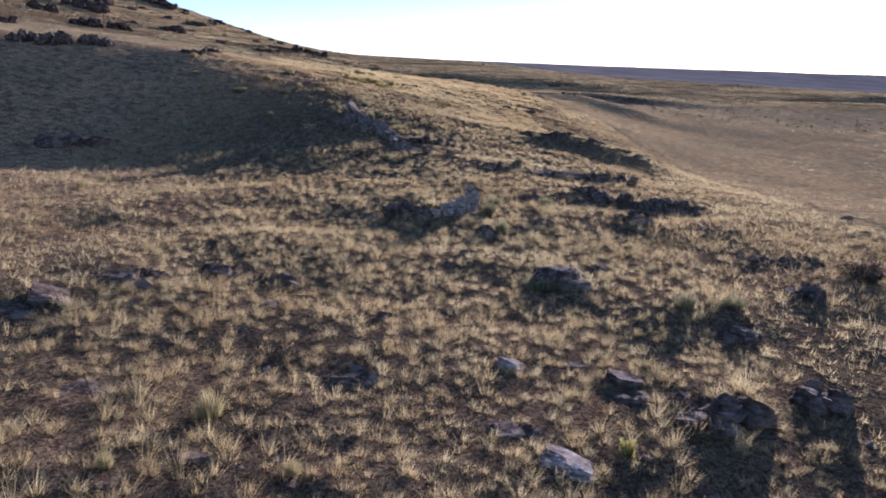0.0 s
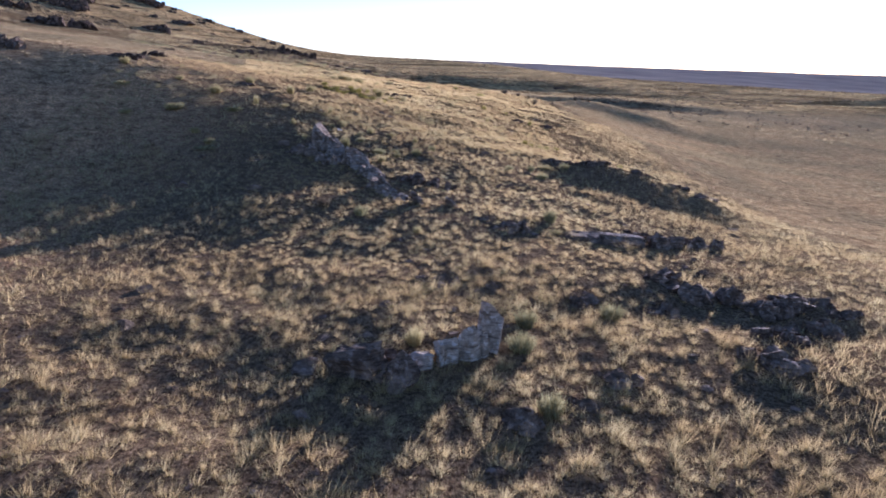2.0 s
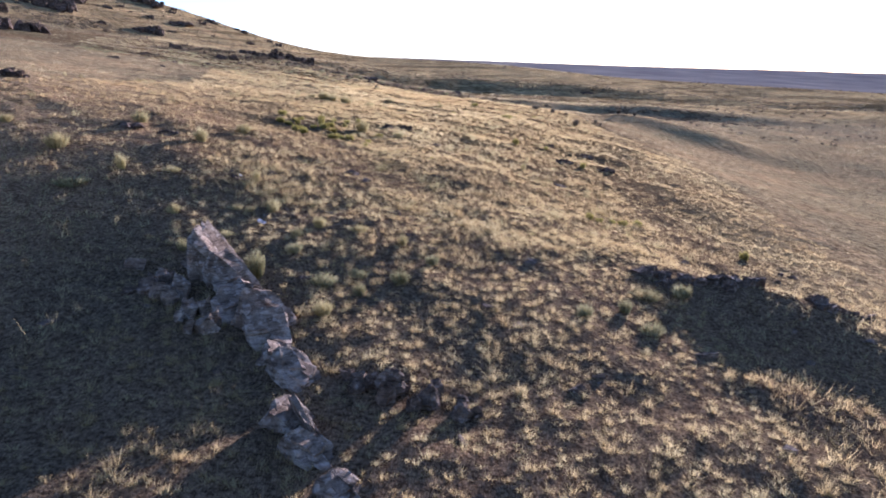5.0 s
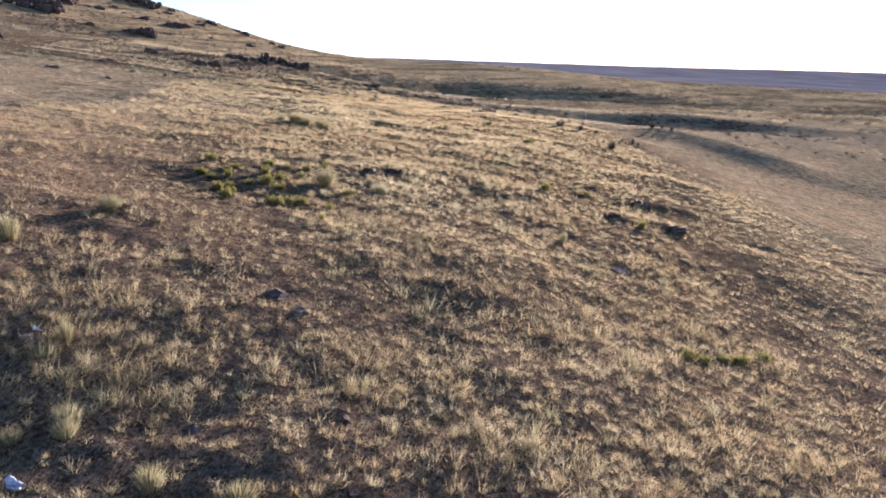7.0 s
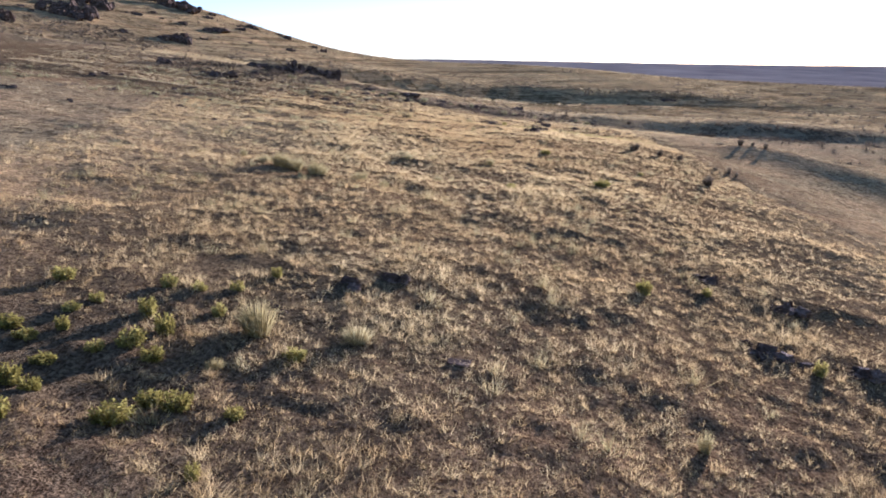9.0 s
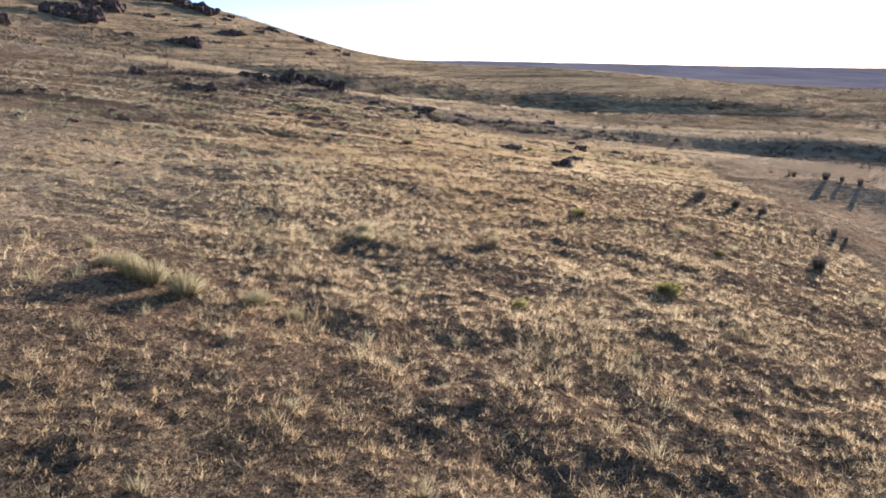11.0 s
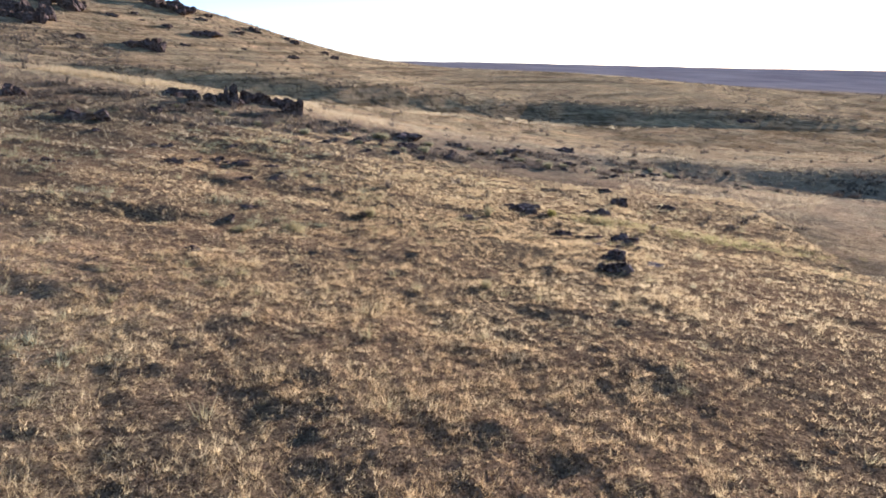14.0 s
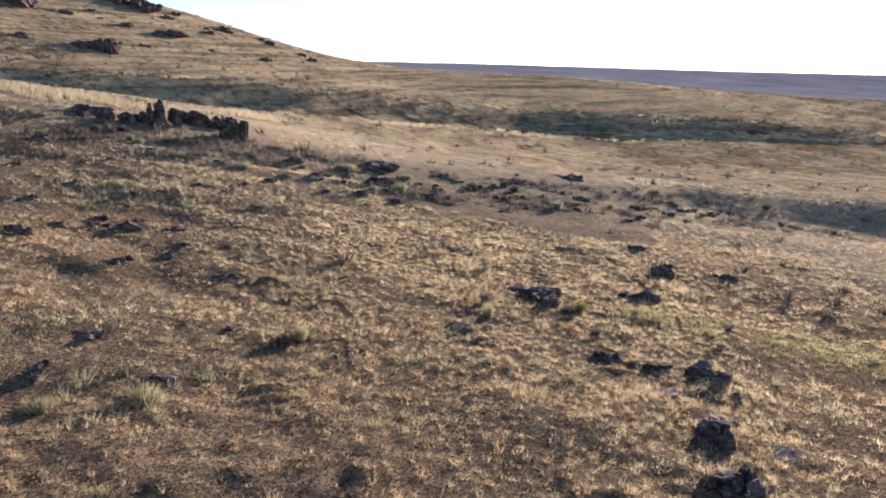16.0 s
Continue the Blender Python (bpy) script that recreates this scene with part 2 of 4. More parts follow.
PLANE = (9.54, -0.0555, -0.0126)
hump(-10, 420, 2.93, 55)
hump(-50, 260, -1.55, 55)
hump(-10, -60, -5.70, 55)
hump(-210, 300, 22.13, 55)
hump(110, 140, -8.02, 55)
hump(30, 260, -3.61, 55)
hump(-130, 140, -10.23, 55)
hump(-130, 60, 5.17, 55)
hump(-90, -20, -7.14, 55)
hump(70, 20, -8.98, 55)
hump(-170, 380, 2.03, 55)
hump(110, 260, 0.35, 55)
hump(-10, 180, -4.50, 55)
hump(30, 340, 3.54, 55)
hump(-250, 260, 40.46, 55)
hump(-130, 340, 16.78, 55)
hump(-130, 180, 20.84, 55)
hump(-170, 260, -11.99, 55)
hump(70, 70, -0.25, 26)
hump(-50, 190, 1.92, 26)
hump(30, 150, -0.30, 26)
hump(50, 10, -0.22, 26)
hump(-70, 150, 0.62, 26)
hump(50, 90, -1.00, 26)
hump(-30, 30, -3.38, 26)
hump(30, 190, 0.62, 26)
hump(30, 110, -2.10, 26)
hump(-50, 340, -7.93, 55)
hump(-90, 190, -3.66, 26)
hump(110, 340, -8.09, 55)
hump(-10, -30, -0.91, 26)
hump(-30, 110, 0.84, 26)
hump(30, 70, -2.20, 26)
hump(-10, 210, 0.42, 26)
hump(-18, 100, -0.35, 14)
hump(-28, 170, 1.25, 14)
hump(42, 120, -0.83, 14)
hump(-18, 10, 0.99, 14)
hump(22, 200, -1.06, 14)
hump(12, 130, 1.93, 14)
hump(22, 60, -0.88, 14)
hump(-38, 60, 1.75, 14)
hump(-28, 50, -1.72, 14)
hump(-38, 120, 0.31, 14)
hump(-18, 70, 0.76, 14)
hump(12, 100, 1.32, 14)
hump(12, 170, 0.53, 14)
hump(2, 60, 0.48, 14)
hump(-38, 100, -0.46, 14)
hump(32, 40, 0.84, 14)

# the shaded hollow, deepened, and a lip raised behind it to cast its shade
hump(-15, 65, 0.45, 6)
hump(-26, 71, 0.6, 8)
hump(-8, 61, 0.35, 4)
hump(-14, 47, -0.5, 8)
hump(-25, 46, -0.5, 9)
# swells and dips added so that the ground here falls into shade
hump(-3, 72, 0.4, 6)
hump(-7, 60, -0.35, 5)
hump(-7, 77, -0.4, 4)
hump(-6, 84, 0.3, 4)
hump(24, 150, 0.9, 3.5)
hump(27, 145, 1.3, 4)
hump(33, 138, 1.5, 5)


def scarp_foot(x):
    return np.interp(x, [-140, -100, -70, -45, -25, 0, 24, 100, 220], [196, 208, 222, 243, 262, 278, 283, 300, 315])


def land(x, y):
    """Height of the ground."""
    x, y = np.asarray(x, float), np.asarray(y, float)
    xx, yy = np.clip(x, -900, 1500), np.clip(y, -400, 1100)
    z = PLANE[0] + PLANE[1] * xx + PLANE[2] * yy
    for cx, cy, high, wide in HUMPS:
        z = z + high * np.exp(-((x - cx) ** 2 + (y - cy) ** 2) / (2 * wide * wide))
    z = z + 3.6 * smooth((y - np.interp(x, [-140, -81, -45, -11, 32, 100, 220], [190, 217, 243, 280, 297, 310, 320]) - 8) / 50) * smooth((x + 170) / 60)
    off = y - scarp_foot(x)
    dip = np.interp(x, [-170, -140, -79, -67, -54, -45, -38, -22, 0], [0, 1.5, 2.6, 2.5, 1.4, 0.2, -0.3, -0.8, 0])
    rise = np.interp(x, [-170, -120, -86, -79, -72, -65, -58, -50, -42, -24, -1, 25, 60, 220], [0, -1, -1.2, -0.2, 0.8, 1.9, 3.2, 3.9, 4.5, 4.1, 3.6, 3.0, 2.8, 3.6])
    z = z - dip * smooth((off + 42) / 36) * (1 - smooth(off / 12)) + rise * (smooth(off / 12) - smooth((off - 14) / 60))
    foot = np.interp(x, [-45, -30, -14, 0, 11, 26, 60], [160, 165, 173, 183, 189, 190, 186])
    bank = np.interp(x, [-45, -20, 0, 15, 40, 80], [0.5, 0.6, 0.9, 1.8, 2.0, 0.0])
    z = z + bank * (smooth((y - foot) / 12) - smooth((y - foot - 12) / 40))
    along = np.clip(((x - 8.3) * 6.5 + (y - 61.8) * -6.2) / 80.7, 0, 1)
    off = np.hypot(x - 8.3 - 6.5 * along, y - 61.8 + 6.2 * along)
    z = z + (1.3 - 0.6 * along) * (0.45 + 0.55 * smooth(along / 0.3)) * np.exp(-(off / 2.1) ** 2)
    crest = np.interp(x, [-400, -176, -70, 156, 400, 600, 1500], [24, 19.5, 17, 10, 4, -1, -8]) - 0.02 * np.maximum(0, y - 980)
    away = smooth((y - 480) / 500)
    z = z * (1 - away) + crest * away
    near = np.exp(-np.maximum(0, np.hypot(x, y - 90) - 120) / 200)
    trodden = smooth((-11 - x) / 8) * smooth((y - 118) / 14) * (1 - smooth((y - 172) / 8))
    z = z + 0.2 * trodden * ripple(0.22 * (x + 0.35 * y), y - 0.35 * x, 2.1, 12)
    hummocks = smooth((58 - y) / 12) * smooth((17 - np.abs(x)) / 5)
    z = z + 0.1 * hummocks * ripple(0.5 * (x + 0.3 * y), y - 0.3 * x, 2.2, 21)
    rolls = smooth((y - 58) / 10) * smooth((112 - y) / 14) * smooth((20 - np.abs(x + 2)) / 6)
    z = z + 0.085 * rolls * ripple(0.45 * (x + 0.3 * y), y - 0.3 * x, 2.4, 25)
    calm = 0.4 + 0.6 * smooth((27 - np.abs(x + 3)) / 10)
    return z + near * calm * (0.13 * ripple(0.8 * x + 0.6 * y, 0.8 * y - 0.6 * x, 4.5, 1) + 0.085 * ripple(0.6 * x - 0.8 * y, 0.6 * y + 0.8 * x, 1.7, 2) + 0.035 * ripple(x, y, 0.9, 4)) + 0.35 * ripple(x, y, 23, 3) * (1 - near)


def steps(lo, hi, fine, coarse_lo, coarse_hi, growth):
    a = list(np.arange(lo, hi + fine, fine))
    s = fine
    while a[-1] < coarse_hi:
        s *= growth
        a.append(a[-1] + s)
    s, b = fine, []
    v = lo
    while v > coarse_lo:
        s *= growth
        v -= s
        b.append(v)
    return np.array(b[::-1] + a)


def mesh_from(name, verts, quads=None, tris=None, mat=None, smooth_shade=False):
    me = bpy.data.meshes.new(name)
    verts = np.asarray(verts, np.float32)
    me.vertices.add(len(verts))
    me.vertices.foreach_set("co", verts.ravel())
    faces = quads if quads is not None else tris
    k = faces.shape[1]
    me.loops.add(faces.size)
    me.loops.foreach_set("vertex_index", faces.astype(np.int32).ravel())
    me.polygons.add(len(faces))
    me.polygons.foreach_set("loop_start", np.arange(0, faces.size, k, dtype=np.int32))
    me.polygons.foreach_set("use_smooth", np.full(len(faces), smooth_shade))
    me.update(calc_edges=True)
    if mat:
        me.materials.append(mat)
    return me


gx = steps(-26, 22, 0.8, -3000, 3500, 1.085)
gy = steps(8, 172, 0.8, -1500, 4500, 1.08)
GX, GY = np.meshgrid(gx, gy)
nx, ny = len(gx), len(gy)
idx = np.arange(nx * ny).reshape(ny, nx)
quads = np.stack([idx[:-1, :-1], idx[:-1, 1:], idx[1:, 1:], idx[1:, :-1]], -1).reshape(-1, 4)
ground = new("ground", mesh_from("ground", np.stack([GX, GY, land(GX, GY)], -1).reshape(-1, 3), quads=quads, mat=TURF, smooth_shade=True))
tagged(ground, "dry straw-coloured steppe ground rising to a hill", "ground", kind="structure")

# ---- rocks ----
rock_rng = np.random.default_rng(77)
ROCKY = []  # places that rocks take up: no grass grows through them


def slice_off(bm, way, reach):
    """Cuts away all of a convex block that lies past the plane at reach along way, and closes the cut."""
    whole = bm.verts[:] + bm.edges[:] + bm.faces[:]
    rim = bmesh.ops.bisect_plane(bm, geom=whole, dist=1e-5, plane_co=way * reach, plane_no=way, clear_outer=True)["geom_cut"]
    rim = [e for e in rim if isinstance(e, bmesh.types.BMEdge)]
    if len(rim) > 2:
        bmesh.ops.contextual_create(bm, geom=rim)


def facets(planes, cuts, deep, grain, rough, layers=0.0, bed=(0.3, 0.1, 0.95), loose=False):
    """A unit block with sharp broken edges: a box cut by the given planes and by random ones, split fine and roughened along its bedding."""
    r = rock_rng
    bm = bmesh.new()
    bmesh.ops.create_cube(bm, size=2.0)
    if loose:
        bmesh.ops.rotate(bm, verts=bm.verts[:], cent=(0, 0, 0), matrix=Euler(r.uniform(0, 6.28, 3)).to_matrix())
    for n, reach in planes:
        slice_off(bm, Vector(n).normalized(), reach)
    for _ in range(cuts):
        n = Vector(r.normal(0, 1, 3)).normalized()
        slice_off(bm, n, max(q.co.dot(n) for q in bm.verts) * r.uniform(*deep))
    bmesh.ops.triangulate(bm, faces=bm.faces[:])
    for _ in range(4):
        long = [e for e in bm.edges if e.calc_length() > grain]
        if not long:
            break
        bmesh.ops.subdivide_edges(bm, edges=long, cuts=1)
        bmesh.ops.triangulate(bm, faces=[q for q in bm.faces if len(q.verts) > 3])
    bm.verts.index_update()
    v = np.array([p.co[:] for p in bm.verts])
    f = np.array([[p.index for p in q.verts] for q in bm.faces])
    bm.free()
    off = r.uniform(0, 90, 3)
    push = np.array([noise.noise(Vector(p * 1.6 + off)) - 1.6 * abs(noise.noise(Vector(p * 4.0 + off))) + 0.6 * noise.noise(Vector(p * 9.0 + off)) for p in v])
    v *= (1 + rough * push)[:, None]
    if layers:
        band = np.floor((v @ np.array(bed)) * layers + 0.5 * push)
        v[:, :2] *= (0.9 + 0.16 * lattice(band + 50, band * 0 + 7, int(off[0])))[:, None]
    return v, f


def joined(pieces):
    n, vs, fs = 0, [], []
    for v, f in pieces:
        vs.append(v)
        fs.append(f + n)
        n += len(v)
    return np.concatenate(vs), np.concatenate(fs)


def turned(v, ax=0.0, ay=0.0, az=0.0):
    return v @ np.array(Euler([radians(a) for a in (ax, ay, az)]).to_matrix()).T


def crag(w, d, h, blocks=1, cuts=9, rough=0.17, layers=2.0, lean=(0, 0), grain=0.5):
    """A rock of one or more angular blocks lying against each other; its foot lies a third below 0."""
    r, made = rock_rng, []
    for i in range(blocks):
        v, f = facets((), cuts, (0.66, 0.93), grain if i == 0 else max(0.9, grain), rough, layers, loose=True)
        v /= np.abs(v).max(0)
        big = (1.0 if blocks < 3 else 0.66) if i == 0 else r.uniform(0.28, 0.55)
        tall = 1.0 if i == 0 else r.uniform(0.5, 1.05)
        way = r.uniform(0, 6.28)
        v = turned(v, r.normal(0, 14), r.normal(0, 14), 0 if i == 0 else r.uniform(0, 180)) * np.array([w / 2 * big, d / 2 * big, h * 0.66 * tall])
        if i:
            v = v + np.array([0.42 * w * math.cos(way), 0.42 * d * math.sin(way), 0])
        made.append((v, f))
    v, f = joined(made)
    v[:, 0] += lean[0] * v[:, 2]
    v[:, 1] += lean[1] * v[:, 2]
    v[:, 2] += h * 0.32
    return v, f


def plates(w, d, h, n=3, tilt=(8, 14)):
    """Flat plates of bedded rock stacked askew, dipping one way."""
    r, made = rock_rng, []
    thick = h / n
    for i in range(n + 1):
        v, f = facets((), 12, (0.66, 0.93), 0.45, 0.08)
        k = 1.0 - 0.16 * max(0, i - 1) * r.uniform(0.4, 1.3)
        v = turned(v, 0, 0, r.normal(0, 7)) * np.array([w / 2 * k, d / 2 * k, thick * r.uniform(0.5, 0.66)])
        v = v + np.array([r.normal(0, 0.035) * w, r.normal(0, 0.035) * d, (i - 0.6) * thick])
        made.append((turned(v, *tilt), f))
    v, f = joined(made)
    return v, f


def wedge(w, d, h, dip=42, split=3):
    """A bedded block: steep broken faces on one side, a long smooth back that dips the other way, with a few slabs lying on the back."""
    r, made = rock_rng, []
    s_, c_ = math.sin(radians(dip)), math.cos(radians(dip))
    v, f = facets((((s_, r.normal(0, 0.1), c_), 0.32), ((-0.94, r.normal(0, 0.1), 0.34), 0.86), ((r.normal(0, 0.2), -0.9, 0.5), 0.95), ((r.normal(0, 0.2), 0.9, 0.5), 1.0)), 8, (0.72, 0.95), 0.28, 0.08, 3.0, (s_, 0.0, c_))
    made.append((v * np.array([w / 2, d / 2, h * 0.7]) + np.array([0, 0, 0.3 * h]), f))
    for _ in range(split):
        v, f = facets((), 6, (0.6, 0.92), 0.9, 0.05)
        u, y = r.uniform(-0.25, 0.75), r.uniform(-0.8, 0.8)
        v = turned(v * np.array([r.uniform(0.14, 0.3) * w, r.uniform(0.14, 0.3) * d, 0.07 * h]), 0, dip * h / w, r.normal(0, 20))
        made.append((v + np.array([u * w / 2, y * d / 2, 0.3 * h + 0.7 * h * (0.32 - s_ * u) / c_ * 0.98]), f))
    return joined(made)


def upright(w, d, h, tilt=(0, 8)):
    """A standing plate of rock with square broken edges."""
    v, f = facets(((( 0.3, 0.1, 0.95), 0.88),), 7, (0.74, 0.96), 0.26, 0.06, 2.0, (0.9, 0.2, 0.1))
    v = turned(v * np.array([w / 2, d / 2, h * 0.7]), *tilt)
    return v + np.array([0, 0, 0.3 * h]), f


def flagstone(w, d, h):
    """A thick flat slab, split across, its top almost level."""
    r, made = rock_rng, []
    for u, k in ((-0.52, 0.52), (0.44, 0.6)):
        v, f = facets((((0.05, -0.75, 0.66), 1.12),), 9, (0.76, 0.97), 0.24, 0.06, 2.0, (0.05, 0.05, 1.0))
        v = turned(v * np.array([w / 2 * k, d / 2 * r.uniform(0.9, 1.05), h * 0.62]), r.normal(0, 3), 4, r.normal(0, 5))
        made.append((v + np.array([u * w / 2, r.normal(0, 0.05) * d, 0.36 * h]), f))
    return joined(made)


def seat(x, y, w):
    s = 0.3 * w
    return float(np.min(land(np.array([x, x - s, x + s, x, x]), np.array([y, y, y, y - s, y + s]))))


def put_rock(kind, label, mat, x, y, w, d, h, turn=None, group="", make=crag, sink=0.12, **shape):
    v, f = make(w, d, h, **shape)
    v[:, 2] -= sink * h
    ROCKY.append((x, y, 0.4 * math.sqrt(w * d)))
    ob = new(kind, mesh_from(kind, v, tris=f, mat=mat))
    ob.matrix_world = pose(x, y, seat(x, y, w), 0, 0, rock_rng.uniform(-35, 35) if turn is None else turn)
    return tagged(ob, label, "rock", group)


def stone(x, y, w, d, h):
    if y > 230:
        label = "dark rock bedded in the dry grassy hillside"
    elif y > 155:
        label = "dark stone among brush along the stony bank"
    elif y < 60:
        label = "grey-brown weathered stone half sunk in bunch grass"
    elif w > 1.0:
        label = "broad dark weathered stone half sunk in dry grass"
    else:
        label = "small dark weathered stone in low dry grass"
    put_rock("stone", label, ROCK_GREY if y < 60 else ROCK, x, y, w * 1.1, d * 1.15, min(h * 0.85, 0.45 * w), blocks=3 if w < 1 else 4, grain=0.9, group="scattered stones")


def boulder(x, y, w, d, h):
    if y > 230:
        label = "big dark boulder on the crest of the hill"
    elif y < 60:
        label = "brown angular boulder with lichen among grass tufts"
    else:
        label = "near-black cracked boulder in low golden grass"
    put_rock("boulder", label, ROCK_GREY if y < 60 else ROCK, x, y, w * 1.15, d * 1.4, min(h * 0.7, (0.44 if y < 60 else 0.5) * w), blocks=6, group="boulders")


def flat_stone(x, y, w, d, h):
    put_rock("flat_stone", "grey-brown flat stone lying in the turf", ROCK_GREY if y < 60 else ROCK, x, y, w * 1.0, d * 1.2, h * 0.55, n=1, tilt=(rock_rng.normal(0, 8), rock_rng.normal(6, 6)), make=plates, sink=0.1, group="flat stones")


def pale_slab(x, y, w, d, h):
    put_rock("rock_slab", "pale grey tilted rock slab with cracked layers", PALE_ROCK, x, y, w, d * 1.2, h * 0.5, turn=rock_rng.uniform(-30, 0), n=2, tilt=(-9, 9), make=plates, group="rock slabs")


def white_stone(x, y, w, d, h):
    put_rock("white_stone", "small bright white stone among grass tufts", WHITE_ROCK, x, y, w, d, h * 0.8, group="white stones")


def dark_slab(x, y, w, d, h):
    put_rock("rock_slab", "grey-brown rock slab lying low in the grass", ROCK_GREY, x, y, w * 1.1, d * 1.2, h * 0.9, turn=rock_rng.uniform(-25, 15), blocks=2, cuts=11, rough=0.1, grain=0.4, group="rock slabs")


def leaning_slab(x, y, w, d, h, turn, tilt):
    put_rock("leaning_slab", "thin leaning plate of grey-brown layered rock", BROWN_ROCK, x, y, w, d, h, turn=turn, make=upright, tilt=tilt, group="rock slabs")


def ledge(x, y, w, d, h, turn):
    put_rock("rock_ledge", "long low rock ledge with a flat pale top", ROCK_GREY, x, y, w, d, h, turn=turn, make=flagstone, group="rock ledges")


def loose_stones(n, seed):
    """Small stones strewn over the stony first slope, too many to count."""
    g = np.random.default_rng(seed)
    v0, f0 = facets((), 6, (0.55, 0.8), 1.4, 0.0)
    x, y = g.uniform(-14, 16, n), 8 + 60 * g.uniform(0, 1, n) ** 1.2
    vs, fs = [], []
    for i in range(n):
        s = 0.05 * np.exp(g.normal(0.3, 0.5))
        q = v0 * (1 + 0.25 * g.normal(0, 1, 3)) * s
        q = turned(q, *g.uniform(0, 360, 3))
        vs.append(q * np.array([1.3, 1.0, 0.75]) + np.array([x[i], y[i], float(land(x[i], y[i])) + 0.3 * s]))
        fs.append(f0 + i * len(v0))
    ob = new("loose_stones", mesh_from("loose_stones", np.concatenate(vs), tris=np.concatenate(fs), mat=ROCK_GREY))
    tagged(ob, "small grey stones strewn through the grass", "stones", kind="stuff")


loose_stones(420, 5)


def outcrop(x, y, w, d, h, n):
    """Jagged blocks grown together: one thing, each block a part."""
    base = new("rock_outcrop")
    z = seat(x, y, w)
    base.matrix_world = pose(x, y, z)
    tagged(base, "jagged dark rock outcrop of broken blocks on the hill" if y > 120 else "brown rock outcrop of broken blocks cresting a low mound" if x > 0 and y > 50 else "dark brown rock outcrop of broken blocks among bunch grass" if x > 0 else "dark rock outcrop of broken blocks above the shaded hollow", "rock outcrop", "rock outcrops")
    n = n * 2 + 2
    for i in range(n):
        u = rock_rng.uniform(-1, 1) if i > 1 else (i - 0.5)
        bx, by = u * w * 0.42, rock_rng.uniform(-0.4, 0.4) * d
        bh = h * rock_rng.uniform(0.35, 0.9) * (1 - 0.45 * abs(u))
        bw = min(w / n * rock_rng.uniform(2.0, 3.6), w * 0.5)
        ROCKY.append((x + bx, y + by, 0.4 * bw))
        bh = min(bh, bw * (0.6 if y < 70 and x > -10 else 0.9))
        v, f = crag(bw, bw * rock_rng.uniform(0.7, 1.1), bh * 1.1, blocks=2, lean=(rock_rng.normal(0.1, 0.3), rock_rng.normal(0, 0.2)), grain=0.8)
        ob = new("block", mesh_from("block", v, tris=f, mat=ROCK_GREY if y < 70 else ROCK))
        ob.parent = base
        ob.matrix_basis = pose(bx, by, float(land(x + bx, y + by)) - z - (0.28 * bh if 50 < y < 63 else 0.3 * bh if y < 70 and x > -10 else 0.05), 0, 0, rock_rng.uniform(0, 180))


def rib(name, label, blocks, mat, make):
    """A row of blocks standing in one line: one thing, each block a part. A block: place, width, depth, height, turn."""
    x0, y0 = blocks[0][0], blocks[0][1]
    base = new(name)
    z0 = seat(x0, y0, 1.0)
    base.matrix_world = pose(x0, y0, z0)
    tagged(base, label, "rock outcrop", "rock outcrops")
    for x, y, w, d, h, turn in blocks:
        v, f = make(w, d, h)
        ROCKY.append((x, y, 0.4 * math.sqrt(w * d)))
        ob = new("block", mesh_from("block", v, tris=f, mat=mat))
        ob.parent = base
        ob.matrix_basis = pose(x - x0, y - y0, seat(x, y, w) - z0, 0, 0, turn)


def lump_or_plate(w, d, h):
    return upright(w, d, h) if d < 0.3 else crag(w, d, h, blocks=2, cuts=12, rough=0.08, grain=0.34)


def jagged(w, d, h):
    return crag(w, d, h, blocks=3, lean=(0.05, 0.1), grain=0.5)


rib("rock_rib", "rib of tilted grey-brown layered rock rising from the slope", (
    (-6.45, 56.3, 1.4, 1.3, 1.6, -12), (-5.75, 55.5, 1.4, 1.2, 1.05, -42), (-5.1, 54.9, 1.1, 1.2, 0.75, 12), (-5.35, 54.0, 1.2, 1.0, 0.75, -62),
    (-4.5, 53.6, 1.4, 1.2, 1.05, -28), (-4.15, 52.8, 1.2, 1.0, 0.8, -66), (-3.7, 52.1, 1.0, 0.9, 0.5, 2), (-3.3, 51.4, 1.3, 1.0, 0.75, -36)), BROWN_ROCK, wedge)
rib("rock_rib", "broken blocks of grey-brown rock fallen from a rib", (
    (-6.9, 54.7, 1.0, 0.9, 0.75, 20), (-6.3, 53.6, 0.9, 0.8, 0.6, -15), (-5.6, 52.8, 0.9, 0.7, 0.55, 30), (-7.7, 55.6, 0.9, 0.8, 0.5, 5)), BROWN_ROCK, jagged)
rib("rock_rib", "low broken end of a grey-brown rock rib in grass", (
    (-2.95, 49.6, 0.9, 0.8, 0.6, -20), (-2.4, 48.7, 1.1, 0.8, 0.55, -40), (-1.7, 47.6, 0.8, 0.6, 0.4, -30)), BROWN_ROCK, wedge)
rib("rock_outcrop", "low dark outcrop of jagged blocks beside a rock rib", (
    (-1.1, 51.0, 1.2, 1.0, 0.7, 10), (-0.3, 50.7, 1.0, 0.9, 0.6, 50), (0.4, 50.3, 0.8, 0.7, 0.45, -20), (-1.8, 51.3, 0.8, 0.7, 0.4, 35)), ROCK_GREY, jagged)
leaning_slab(-2.55, 49.4, 0.9, 0.16, 0.75, -55, (18, 10))
leaning_slab(-0.95, 46.4, 0.8, 0.14, 0.6, -55, (22, 6))
leaning_slab(0.55, 46.5, 0.8, 0.14, 0.5, -50, (24, 8))
